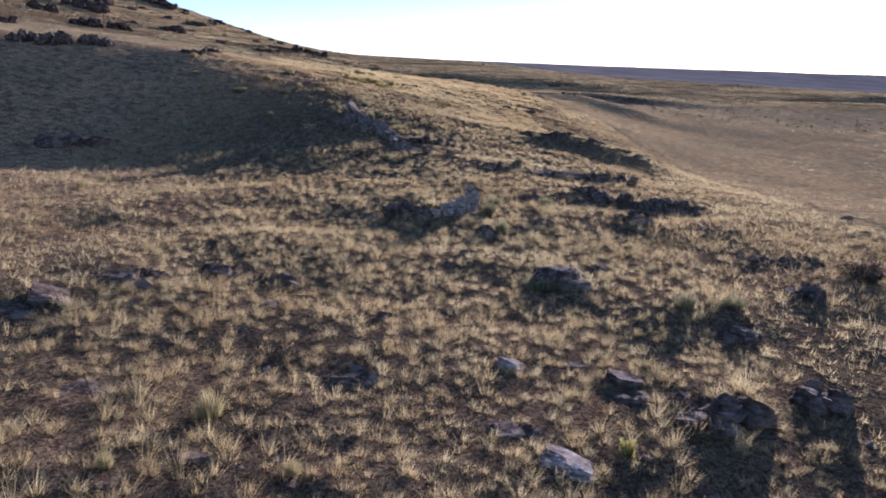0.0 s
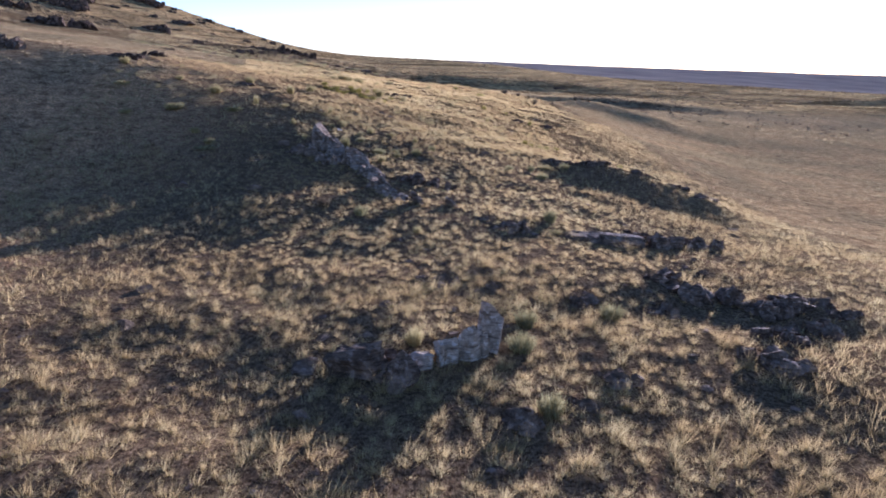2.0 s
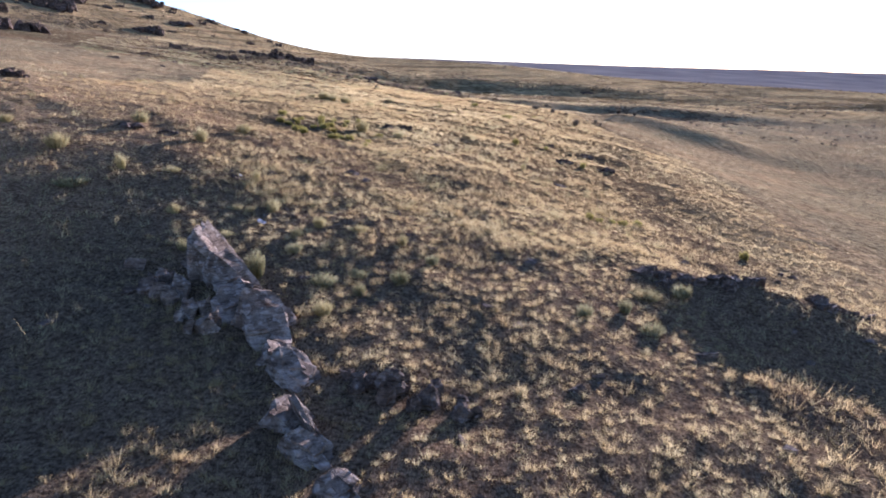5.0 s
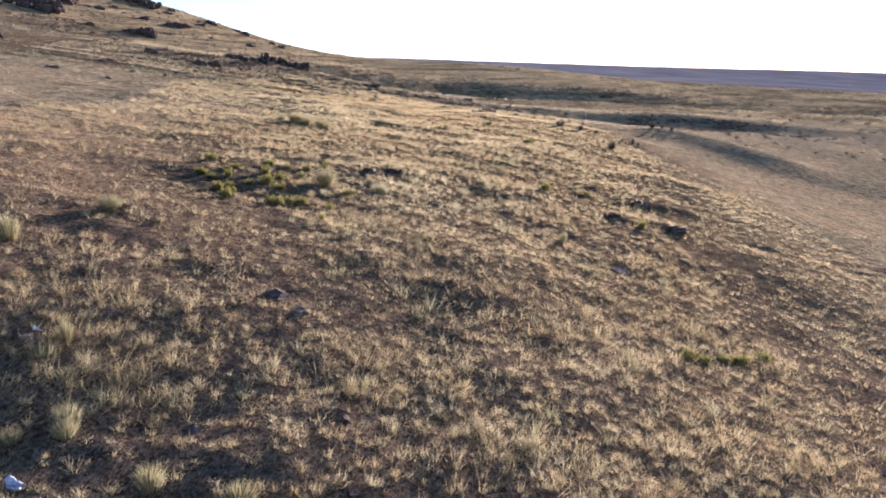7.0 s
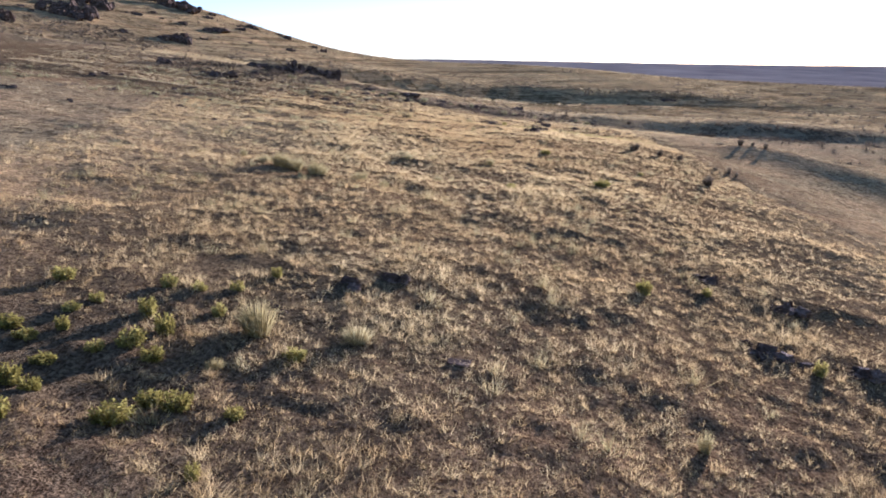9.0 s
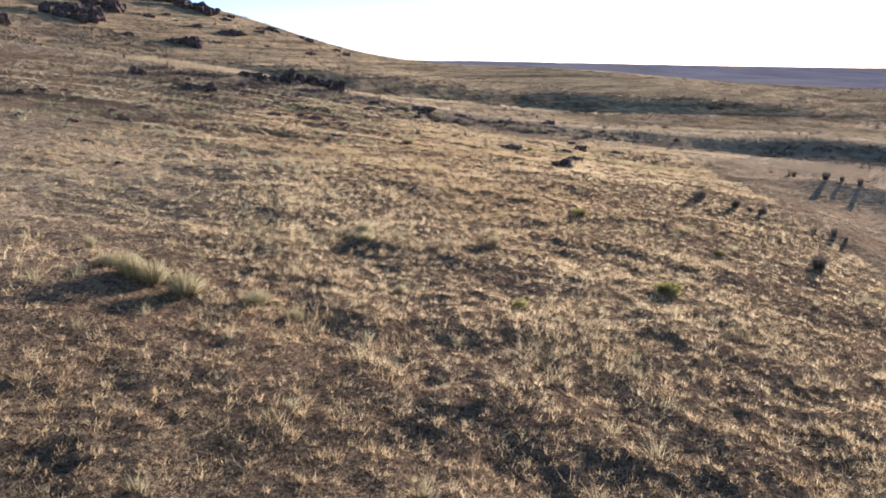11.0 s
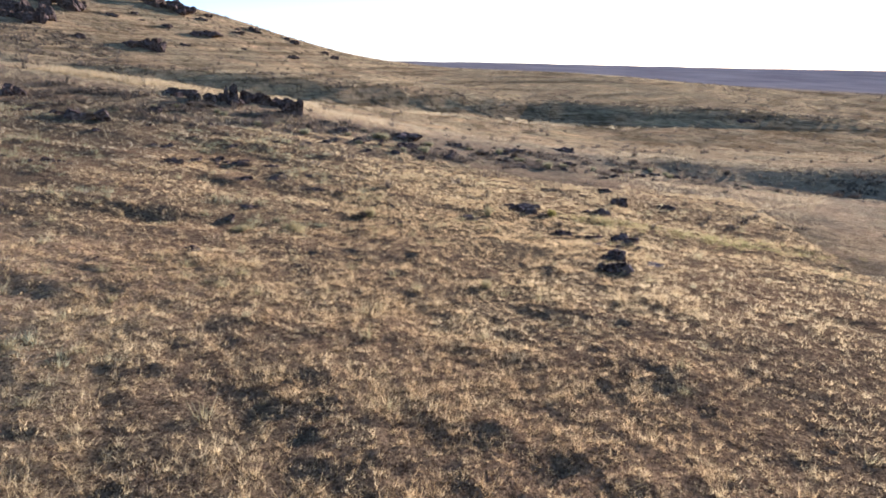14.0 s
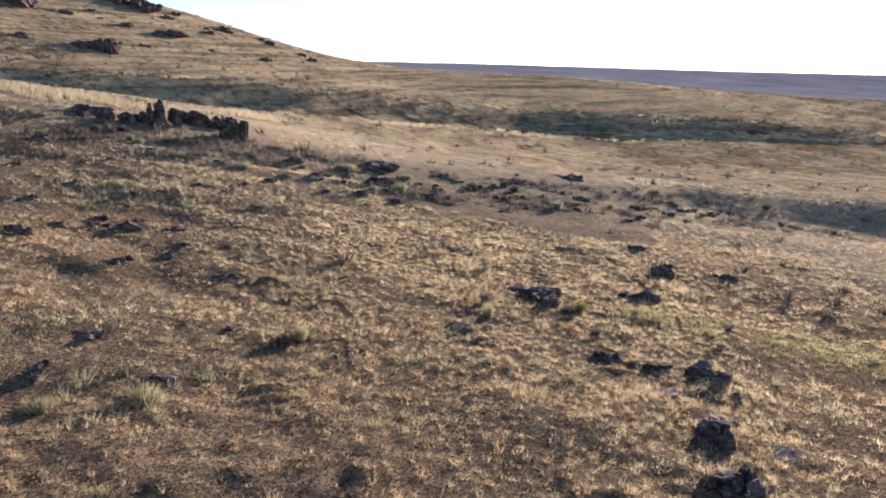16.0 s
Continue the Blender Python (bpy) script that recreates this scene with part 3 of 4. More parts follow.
rib("standing_rocks", "upright pale grey rock slabs standing close together", (
    (0.25, 30.3, 0.8, 0.6, 0.7, 24), (0.75, 30.5, 0.85, 0.6, 0.95, 6), (1.2, 31.0, 0.58, 0.24, 1.2, -14), (-0.4, 29.9, 0.7, 0.5, 0.4, 0)), PALE_ROCK, lump_or_plate)

rib("rock_outcrop", "jagged cluster of near-black rocks with a short pillar", (
    (-33.2, 174.8, 1.6, 1.5, 1.9, 10), (-34.6, 172.8, 2.4, 1.8, 1.0, 40), (-31.2, 177.0, 3.6, 2.4, 1.5, -10), (-29.9, 178.0, 2.6, 2.0, 1.1, 30),
    (-29.2, 177.4, 1.6, 1.3, 0.7, 70), (-32.6, 173.2, 1.9, 1.4, 0.9, 15), (-32.3, 175.7, 2.0, 1.6, 1.25, -25), (-33.9, 173.8, 1.6, 1.4, 0.95, 25), (-36.2, 172.2, 1.7, 1.3, 0.9, 0), (-37.6, 172.0, 1.6, 1.2, 0.45, 50)), ROCK, jagged)
rib("rock_outcrop", "pointed near-black rock standing beside a rock cluster", (
    (-27.2, 175.0, 1.8, 1.4, 1.6, 20), (-27.8, 174.6, 1.5, 1.1, 0.8, 60)), ROCK, jagged)

# single rocks: place, width, depth, height above the turf
stone(-63.4, 112.5, 2.91, 2.04, 3.78)
dark_slab(-23.7, 45.3, 2.18, 1.74, 0.91)
dark_slab(-22.8, 46.6, 1.56, 1.25, 0.84)
dark_slab(-21.5, 46.7, 1.58, 1.27, 0.87)
boulder(8.2, 31.4, 1.33, 0.93, 1.09)
boulder(9.8, 35.5, 1.12, 0.78, 1.09)
boulder(10.7, 34.5, 1.15, 0.81, 0.99)
stone(12.4, 35.8, 1.18, 0.83, 0.45)
stone(11.0, 30.1, 0.64, 0.45, 0.56)
stone(11.9, 30.4, 0.65, 0.46, 0.49)
boulder(11.5, 22.5, 1.21, 0.85, 0.71)
stone(5.3, 23.7, 0.98, 0.68, 0.37)
dark_slab(3.6, 21.9, 1.81, 1.2, 0.7)
stone(-92.1, 257.2, 5.07, 3.55, 2.40)
stone(-96.7, 335.8, 5.27, 3.69, 2.26)
stone(-97.7, 300.2, 9.78, 6.85, 1.96)
stone(-89.7, 345.4, 2.32, 1.63, 1.55)
boulder(-4.6, 19.9, 1.05, 0.75, 0.8)
boulder(-6.4, 20.6, 0.95, 0.65, 0.75)
boulder(-7.8, 19.5, 0.8, 0.6, 0.7)
stone(-4.1, 18.0, 0.55, 0.4, 0.5)
stone(-1.4, 17.4, 0.55, 0.4, 0.45)
stone(-1.15, 19.0, 0.65, 0.45, 0.6)
# a dark stone: its pale material stands for sunlight on the top
pale_slab(1.5, 15.0, 0.71, 0.50, 0.61)
flat_stone(3.0, 15.5, 0.46, 0.32, 0.22)
pale_slab(2.05, 11.2, 1.12, 0.62, 0.64)
flat_stone(1.1, 12.1, 0.65, 0.46, 0.24)
flat_stone(1.6, 12.1, 0.57, 0.40, 0.22)
flat_stone(3.9, 14.9, 0.75, 0.53, 0.40)
flat_stone(3.8, 13.9, 0.71, 0.50, 0.33)
stone(5.1, 16.0, 0.98, 0.69, 0.47)
boulder(5.4, 13.4, 1.55, 1.08, 1.49)
boulder(7.9, 18.4, 1.29, 0.90, 0.74)
boulder(7.8, 14.6, 1.20, 0.84, 0.83)
flat_stone(4.2, 10.7, 0.62, 0.44, 0.19)
flat_stone(-6.3, 12.2, 1.15, 0.81, 0.25)
stone(-4.5, 15.9, 0.61, 0.42, 0.29)
stone(-3.2, 14.8, 0.62, 0.43, 0.38)
boulder(-1.9, 13.8, 1.15, 0.80, 0.35)
white_stone(-3.5, 14.1, 0.22, 0.16, 0.20)
flat_stone(-4.6, 9.3, 0.45, 0.32, 0.26)
flat_stone(-9.1, 17.1, 1.31, 0.92, 0.39)
flat_stone(-9.6, 16.2, 1.02, 0.71, 0.27)
stone(-2.5, 10.7, 0.50, 0.35, 0.18)
flat_stone(-2.0, 11.9, 0.46, 0.32, 0.14)
flat_stone(-2.1, 9.8, 0.37, 0.26, 0.15)
stone(-8.4, 18.9, 1.94, 1.36, 0.48)
stone(-6.6, 20.7, 0.67, 0.47, 0.35)
stone(-4.5, 20.0, 0.64, 0.45, 0.48)
stone(-1.2, 19.3, 0.37, 0.26, 0.29)
flat_stone(0.5, 17.2, 0.34, 0.24, 0.32)
stone(20.6, 37.7, 0.66, 0.46, 0.36)
dark_slab(-1.6, 29.5, 1.4, 1.0, 0.95)
flat_stone(-2.9, 29.9, 0.71, 0.50, 0.40)
dark_slab(-0.8, 29.1, 0.9, 0.7, 0.85)
stone(0.0, 36.0, 1.18, 0.83, 0.45)
stone(1.6, 35.5, 0.81, 0.56, 0.51)
stone(-1.3, 33.4, 0.59, 0.41, 0.45)
boulder(4.4, 35.4, 1.04, 0.73, 0.87)
boulder(4.0, 29.8, 0.84, 0.59, 1.03)
stone(3.1, 28.4, 0.78, 0.55, 0.53)
dark_slab(1.7, 27.6, 0.81, 0.65, 0.63)
stone(6.7, 35.3, 1.13, 0.79, 0.55)
stone(-7.8, 55.0, 1.29, 0.91, 1.05)
boulder(2.8, 43.1, 1.3, 0.8, 1.0)
ledge(6.6, 43.6, 2.9, 1.2, 0.55, -8)
boulder(8.8, 43.7, 1.7, 1.0, 1.3)
stone(8.0, 47.0, 0.59, 0.42, 0.58)
stone(8.3, 45.3, 0.96, 0.67, 0.63)
stone(10.7, 44.6, 1.54, 1.08, 0.84)
stone(1.65, 44.2, 0.51, 0.36, 0.37)
flat_stone(-7.9, 63.6, 0.58, 0.41, 0.35)
stone(-13.8, 67.8, 1.27, 0.89, 0.44)
stone(-12.1, 67.7, 0.93, 0.65, 0.37)
boulder(7.1, 85.6, 1.04, 0.91, 0.69)
stone(9.0, 89.8, 1.23, 0.86, 0.55)
stone(9.7, 85.4, 1.25, 0.88, 0.50)
boulder(-5.4, 81.0, 0.51, 0.35, 0.76)
stone(-4.2, 83.5, 0.87, 0.61, 0.59)
stone(-3.3, 84.5, 0.85, 0.59, 0.47)
flat_stone(-1.1, 80.2, 0.50, 0.35, 0.33)
flat_stone(-0.8, 75.3, 0.29, 0.20, 0.22)
stone(6.9, 91.2, 1.25, 0.88, 0.53)
white_stone(-7.8, 63.7, 0.24, 0.17, 0.29)
white_stone(-6.1, 60.0, 0.31, 0.22, 0.29)
flat_stone(-1.3, 61.0, 0.46, 0.32, 0.23)
stone(8.0, 85.1, 0.81, 0.57, 0.41)
stone(5.6, 76.9, 1.65, 1.15, 0.44)
stone(-24.9, 155.8, 0.9, 0.7, 0.5)
stone(-24.1, 151.4, 0.8, 0.7, 0.5)
stone(-25.0, 149.3, 0.9, 0.7, 0.4)
stone(-25.4, 147.4, 1.0, 0.8, 0.45)
stone(-18.9, 148.2, 1.1, 0.8, 0.35)
stone(-20.0, 146.2, 1.0, 0.8, 0.35)
stone(-23.4, 160.0, 0.7, 0.6, 0.4)
stone(-19.2, 169.6, 1.1, 0.9, 0.7)
stone(-17.7, 171.6, 1.3, 1.0, 0.7)
stone(-15.4, 167.3, 1.0, 0.8, 0.5)
stone(-20.9, 165.6, 0.9, 0.8, 0.5)
stone(-7.4, 182.9, 1.2, 0.9, 0.6)
boulder(-28.7, 128.0, 1.45, 1.01, 0.68)
stone(-17.5, 115.7, 1.34, 0.94, 0.27)
stone(-36.6, 155.0, 4.06, 2.84, 1.30)
stone(-37.7, 174.2, 3.37, 2.36, 1.12)
stone(42.0, 292.4, 4.61, 3.23, 1.44)
boulder(-122.4, 282.1, 5.74, 4.02, 2.72)
boulder(-117.5, 319.2, 7.75, 5.43, 3.10)
stone(-108.7, 329.7, 3.36, 2.35, 1.59)
stone(-95.1, 319.4, 7.07, 4.95, 1.81)
stone(-88.6, 343.0, 3.42, 2.39, 1.80)
stone(-96.3, 295.3, 5.36, 3.75, 2.23)
stone(-114.9, 288.1, 6.06, 4.24, 1.97)
boulder(-3.6, 152.2, 2.31, 1.62, 1.05)
stone(-6.5, 145.5, 1.12, 0.79, 0.48)
boulder(-1.1, 145.3, 0.77, 0.54, 0.70)
stone(-0.3, 147.2, 0.58, 0.41, 0.31)
boulder(0.7, 144.4, 0.85, 0.60, 0.71)
boulder(1.9, 144.1, 1.45, 1.02, 0.88)
flat_stone(0.5, 142.0, 0.75, 0.52, 0.35)
stone(1.5, 142.3, 1.14, 0.80, 0.34)
flat_stone(1.4, 140.8, 1.07, 0.75, 0.18)
boulder(1.2, 139.0, 1.27, 0.89, 0.86)
stone(2.1, 140.2, 0.66, 0.46, 0.52)
boulder(1.1, 136.3, 1.21, 0.85, 0.85)
flat_stone(3.1, 138.7, 0.86, 0.60, 0.30)
stone(2.8, 142.8, 0.43, 0.30, 0.36)
stone(3.0, 160.9, 1.84, 1.29, 1.03)
stone(6.7, 161.5, 1.14, 0.80, 0.66)
stone(1.4, 154.9, 1.78, 1.24, 0.68)
stone(2.4, 166.2, 1.01, 0.71, 0.51)
boulder(-9.4, 141.2, 0.76, 0.53, 0.50)
stone(-17.2, 139.1, 1.42, 0.99, 0.23)
flat_stone(-13.6, 137.3, 0.73, 0.51, 0.47)
stone(-17.4, 178.4, 3.49, 2.44, 0.85)
stone(-12.0, 181.4, 1.89, 1.32, 0.86)
stone(-7.1, 186.4, 4.02, 2.81, 0.80)
stone(-1.0, 195.8, 2.88, 2.01, 1.02)
stone(-21.8, 163.2, 1.43, 1.00, 0.40)
stone(-25.1, 147.0, 1.20, 0.84, 0.46)
stone(-22.6, 151.3, 1.97, 1.38, 0.58)
stone(-23.9, 150.7, 0.85, 0.60, 0.32)

# broken outcrops: place, width, depth, height, number of blocks
outcrop(-33.8, 66.2, 5.6, 3.9, 2.3, 7)
outcrop(-30.5, 68.0, 3.3, 2.3, 1.8, 4)
outcrop(-114.4, 225.9, 8.3, 5.8, 4.9, 4)
outcrop(-115.8, 256.1, 14.7, 10.3, 5.2, 5)
outcrop(-62.6, 144.0, 13.0, 9.1, 2.4, 7)
outcrop(-22.4, 70.0, 2.3, 1.6, 0.7, 3)
outcrop(11.4, 26.4, 1.6, 1.1, 1.1, 5)
outcrop(13.0, 26.4, 2.1, 1.5, 1.2, 6)
outcrop(-113.8, 252.7, 10.0, 7.0, 7.2, 6)
outcrop(-125.7, 282.3, 12.9, 9.1, 4.9, 5)
outcrop(-122.6, 321.3, 29.3, 20.5, 3.6, 7)
outcrop(-88.7, 259.9, 8.0, 5.6, 2.7, 4)
outcrop(8.9, 40.1, 1.2, 0.8, 1.4, 4)
outcrop(7.4, 38.2, 1.7, 1.3, 1.2, 2)
outcrop(8.5, 36.6, 2.4, 1.6, 1.4, 2)
outcrop(10.2, 36.2, 2.2, 1.6, 1.2, 2)
outcrop(11.6, 37.0, 1.7, 1.2, 0.9, 1)
outcrop(9.2, 33.8, 1.6, 1.3, 1.0, 2)
outcrop(-22.0, 73.8, 1.8, 1.3, 0.8, 3)
outcrop(6.9, 61.3, 1.4, 0.9, 0.6, 3)
outcrop(7.7, 60.7, 1.5, 1.0, 0.8, 3)
outcrop(8.7, 60.3, 1.5, 1.0, 0.9, 3)
outcrop(9.7, 60.2, 1.6, 1.1, 1.1, 3)
outcrop(-46.0, 160.6, 3.1, 2.2, 1.2, 4)
outcrop(-113.6, 324.9, 7.3, 5.1, 3.8, 4)
outcrop(-95.5, 333.9, 4.2, 2.9, 2.5, 3)
outcrop(12.2, 59.3, 1.9, 1.2, 0.7, 3)
outcrop(13.6, 57.4, 1.7, 1.1, 0.6, 3)
outcrop(14.9, 55.6, 1.5, 1.0, 0.5, 2)

# stones and brush along the foot of the bank and on the stony slope beside it
edge = np.random.default_rng(8)
for _ in range(70):
    ex = edge.uniform(-38, 14)
    ey = float(np.interp(ex, [-45, -30, -14, 0, 11, 26], [160, 165, 173, 183, 189, 190])) + edge.normal(0, 3.0)
    ew = edge.uniform(0.4, 1.3)
    stone(ex, ey, ew, ew * 0.8, ew * 0.5)
for _ in range(60):
    ex, ey, ew = edge.uniform(-42, -12), edge.uniform(112, 166), edge.uniform(0.3, 0.9)
    stone(ex, ey, ew, ew * 0.8, ew * 0.45)
for _ in range(26):
    ex, ey, ew = edge.uniform(-135, -70), edge.uniform(245, 345), edge.uniform(1.2, 3.6)
    stone(ex, ey, ew, ew * 0.8, ew * 0.6)

# ---- shrubs and tall grass ----
def slivers(n, seed, height, radius, wide, droop, leafy=0, leaf=0.05, root=0.18, low=0.35):
    """A clump of n thin stems fanning from the root (unit size), and leaf slivers along them."""
    r = np.random.default_rng(seed)
    ang, tilt = r.uniform(0, 2 * np.pi, n), np.sqrt(r.uniform(0, 1, n))
    ln = height * r.uniform(0.6, 1.05, n)
    ends = np.stack([np.cos(ang) * tilt * radius, np.sin(ang) * tilt * radius, ln * (1 - droop * tilt ** 2)], -1)
    roots = ends * np.array([root, root, 0.0])
    mids = roots * 0.45 + ends * 0.55 + np.array([0, 0, 0.12]) * height
    side = np.cross(ends - roots, r.normal(0, 1, (n, 3)))
    side /= np.linalg.norm(side, axis=1)[:, None]
    side *= (wide * r.uniform(0.6, 1.2, n) / 2)[:, None]
    v = np.stack([roots - side * 0.7, roots + side * 0.7, mids - side, mids + side, ends], 1).reshape(-1, 3)
    i = np.arange(n) * 5
    t = np.concatenate([np.stack([i, i + 1, i + 3], -1), np.stack([i, i + 3, i + 2], -1), np.stack([i + 2, i + 3, i + 4], -1)])
    lv = lt = None
    if leafy:
        k = n * leafy
        s = np.repeat(np.arange(n), leafy)
        q = r.uniform(low, 1.0, k)[:, None]
        p = roots[s] * (1 - q) ** 2 + 2 * q * (1 - q) * mids[s] + q * q * ends[s]
        dirn = (ends - roots)[s] * 0.6 + r.normal(0, 0.5, (k, 3))
        dirn /= np.linalg.norm(dirn, axis=1)[:, None]
        sd = np.cross(dirn, r.normal(0, 1, (k, 3)))
        sd /= np.linalg.norm(sd, axis=1)[:, None]
        size = leaf * r.uniform(0.6, 1.3, k)[:, None]
        lv = np.stack([p, p + dirn * size * 0.5 - sd * size * 0.22, p + dirn * size, p + dirn * size * 0.5 + sd * size * 0.22], 1).reshape(-1, 3)
        j = np.arange(k) * 4
        lt = np.stack([j, j + 1, j + 2, j + 3], -1)
    return v, t, lv, lt


def shrub(name, label, category, group, stems, stem_mat, leaf_mat=None):
    v, t, lv, lq = stems
    root = new(name)
    a = new("branch_frame" if lv is not None else "blade_clump", mesh_from("clump", v, tris=t, mat=stem_mat))
    a.parent = root
    if lv is not None:
        b = new("crown", mesh_from("crown", lv, quads=lq, mat=leaf_mat))
        b.parent = root
    return tagged(root, label, category, group)


bush_rng = np.random.default_rng(19)
PATTERN = {}


def plant(kind, x, y, w, h, make, label=""):
    """The first of a kind is built, the others are turned and stretched copies."""
    w, h = w * bush_rng.uniform(0.85, 1.35), h * bush_rng.uniform(0.7, 1.15)
    m = pose(x, y, float(land(x, y)) - 0.03, bush_rng.normal(0, 4), bush_rng.normal(0, 4), bush_rng.uniform(0, 360)) @ Matrix.Diagonal((w, w, h, 1))
    k = (kind, int(bush_rng.integers(0, 2)))
    if k not in PATTERN:
        PATTERN[k] = make(60 + len(PATTERN))
        ob = PATTERN[k]
    else:
        ob = copy_thing(PATTERN[k], Matrix())
    ob.matrix_basis = m
    tagged(ob, label)


def rabbitbrush(x, y, w, h):
    plant("g", x, y, w * 0.75, h * 0.95, lambda s: shrub("rabbitbrush", "yellow-green rounded rabbitbrush in dry grass", "shrub", "rabbitbrush", slivers(70, s, 1.0, 0.5, 0.02, 0.3, 16, 0.14, 0.45, 0.12), TWIG, GREEN))


def sagebrush(x, y, w, h):
    plant("a", x, y, w, h, lambda s: shrub("sagebrush", "grey-green feathery upright sagebrush among the rocks", "shrub", "sagebrush", slivers(240, s, 1.0, 0.46, 0.02, 0.3, 1, 0.08, 0.5, 0.4), SAGE, SAGE), "low grey-green sagebrush along the stony bank" if y > 120 else "")


def dead_shrub(x, y, w, h):
    plant("d", x, y, w, h, lambda s: shrub("dead_shrub", "dark brown leafless upright shrub on the slope", "shrub", "dead shrubs", slivers(120, s, 1.0, 0.4, 0.022, 0.3, 6, 0.09, 0.45, 0.1), TWIG, TWIG), "small dark leafless shrub among bank stones" if y > 155 else "")


def tussock(x, y, w, h):
    plant("t", x, y, w * 1.15, h, lambda s: shrub("grass_tussock", "tall straw-coloured grass tussock with arching blades", "grass", "grass tussocks", slivers(420, s, 1.0, 0.5, 0.0105, 0.35, root=0.35), PALE_STRAW), "" if h > 0.5 else "low straw-coloured grass tussock with fanned blades")


# place, width, height
tussock(-11.2, 99.4, 0.80, 0.75)
tussock(-10.3, 99.1, 0.90, 0.80)
tussock(-12.0, 99.9, 0.70, 0.60)
tussock(-3.9, 101.8, 0.45, 0.45)
rabbitbrush(-0.3, 101.8, 0.55, 0.4)
tussock(-4.0, 130.7, 0.5, 0.5)
tussock(-16.9, 121.3, 0.6, 0.5)
rabbitbrush(-9.6, 77.8, 0.60, 0.45)
rabbitbrush(-9.1, 77.5, 0.55, 0.45)
rabbitbrush(-7.9, 81.0, 0.60, 0.40)
rabbitbrush(-6.5, 81.6, 0.60, 0.50)
rabbitbrush(-6.0, 83.0, 0.40, 0.35)
rabbitbrush(-7.2, 81.0, 0.50, 0.35)
rabbitbrush(-10.1, 80.4, 0.55, 0.40)
rabbitbrush(-7.6, 79.4, 0.45, 0.50)
rabbitbrush(-6.9, 78.8, 0.60, 0.60)
rabbitbrush(-7.2, 78.0, 0.60, 0.40)
rabbitbrush(-7.7, 77.5, 0.60, 0.40)
rabbitbrush(-8.3, 76.8, 0.50, 0.40)
rabbitbrush(-6.7, 77.7, 0.60, 0.40)
rabbitbrush(-4.3, 78.8, 0.55, 0.50)
rabbitbrush(-6.3, 75.5, 0.75, 0.55)
rabbitbrush(-5.6, 76.3, 0.70, 0.40)
rabbitbrush(-4.6, 76.3, 0.55, 0.40)
rabbitbrush(-6.1, 76.3, 0.50, 0.40)
rabbitbrush(-4.5, 74.4, 0.40, 0.35)
rabbitbrush(-7.7, 74.8, 0.60, 0.50)
rabbitbrush(-9.0, 78.9, 0.50, 0.40)
rabbitbrush(-7.9, 75.8, 0.50, 0.40)
rabbitbrush(-8.4, 76.0, 0.50, 0.40)
rabbitbrush(-8.8, 79.5, 0.50, 0.35)
rabbitbrush(-6.4, 80.2, 0.40, 0.35)
rabbitbrush(-8.7, 78.1, 0.50, 0.40)
rabbitbrush(8.2, 84.6, 0.6, 0.5)
rabbitbrush(13.3, 69.6, 0.55, 0.4)
rabbitbrush(4.1, 88.1, 0.51, 0.54)
rabbitbrush(6.4, 89.6, 0.44, 0.46)
tussock(-5.3, 79.6, 0.77, 0.95)
tussock(-3.3, 80.1, 0.69, 0.68)
tussock(-5.6, 77.9, 0.40, 0.40)
tussock(3.9, 79.0, 0.42, 0.6)
rabbitbrush(6.1, 69.4, 0.5, 0.38)
rabbitbrush(6.6, 69.6, 0.4, 0.3)
rabbitbrush(7.3, 70.1, 0.45, 0.36)
rabbitbrush(7.8, 70.2, 0.5, 0.38)
rabbitbrush(8.6, 70.8, 0.55, 0.4)
tussock(-7.2, 63.6, 0.38, 0.82)
tussock(-6.0, 61.2, 0.51, 0.61)
tussock(-4.3, 60.3, 0.46, 0.50)
tussock(-6.7, 60.9, 0.41, 0.35)
tussock(-4.8, 59.2, 0.40, 0.52)
sagebrush(-4.6, 58.0, 0.62, 0.52)
sagebrush(-5.3, 56.2, 0.63, 0.87)
sagebrush(-3.5, 56.3, 1.05, 0.59)
sagebrush(-2.6, 57.2, 0.69, 0.47)
sagebrush(-1.4, 57.0, 0.79, 0.55)
sagebrush(-0.5, 58.8, 0.69, 0.46)
tussock(-3.0, 60.3, 0.81, 0.49)
sagebrush(-2.4, 55.9, 0.48, 0.41)
tussock(-3.1, 54.3, 0.59, 0.54)
tussock(-6.9, 58.6, 0.60, 0.39)
tussock(-8.8, 59.6, 0.51, 0.50)
tussock(-7.2, 60.9, 0.59, 0.38)
tussock(-7.8, 57.4, 0.39, 0.51)
tussock(-6.1, 61.5, 0.45, 0.65)
tussock(-11.6, 62.4, 0.51, 0.74)
tussock(-10.0, 62.8, 0.59, 0.38)
tussock(-1.5, 59.9, 0.40, 0.64)
sagebrush(3.9, 56.6, 0.69, 0.58)
sagebrush(5.2, 57.4, 0.62, 0.52)
sagebrush(7.4, 59.4, 0.85, 0.64)
sagebrush(5.7, 56.1, 0.71, 0.43)
tussock(6.2, 59.0, 1.22, 0.38)
tussock(-10.8, 99.0, 0.77, 1.00)
tussock(-9.2, 98.7, 1.02, 0.86)
tussock(-7.2, 98.8, 0.76, 0.66)
tussock(-6.0, 98.4, 0.57, 0.52)
tussock(-13.6, 101.3, 0.34, 0.76)
tussock(-9.7, 97.7, 0.23, 0.36)
rabbitbrush(4.5, 105.6, 0.98, 0.47)
rabbitbrush(7.7, 113.1, 0.55, 0.32)
dead_shrub(14.7, 123.0, 0.35, 0.39)
dead_shrub(15.7, 122.9, 0.51, 0.62)
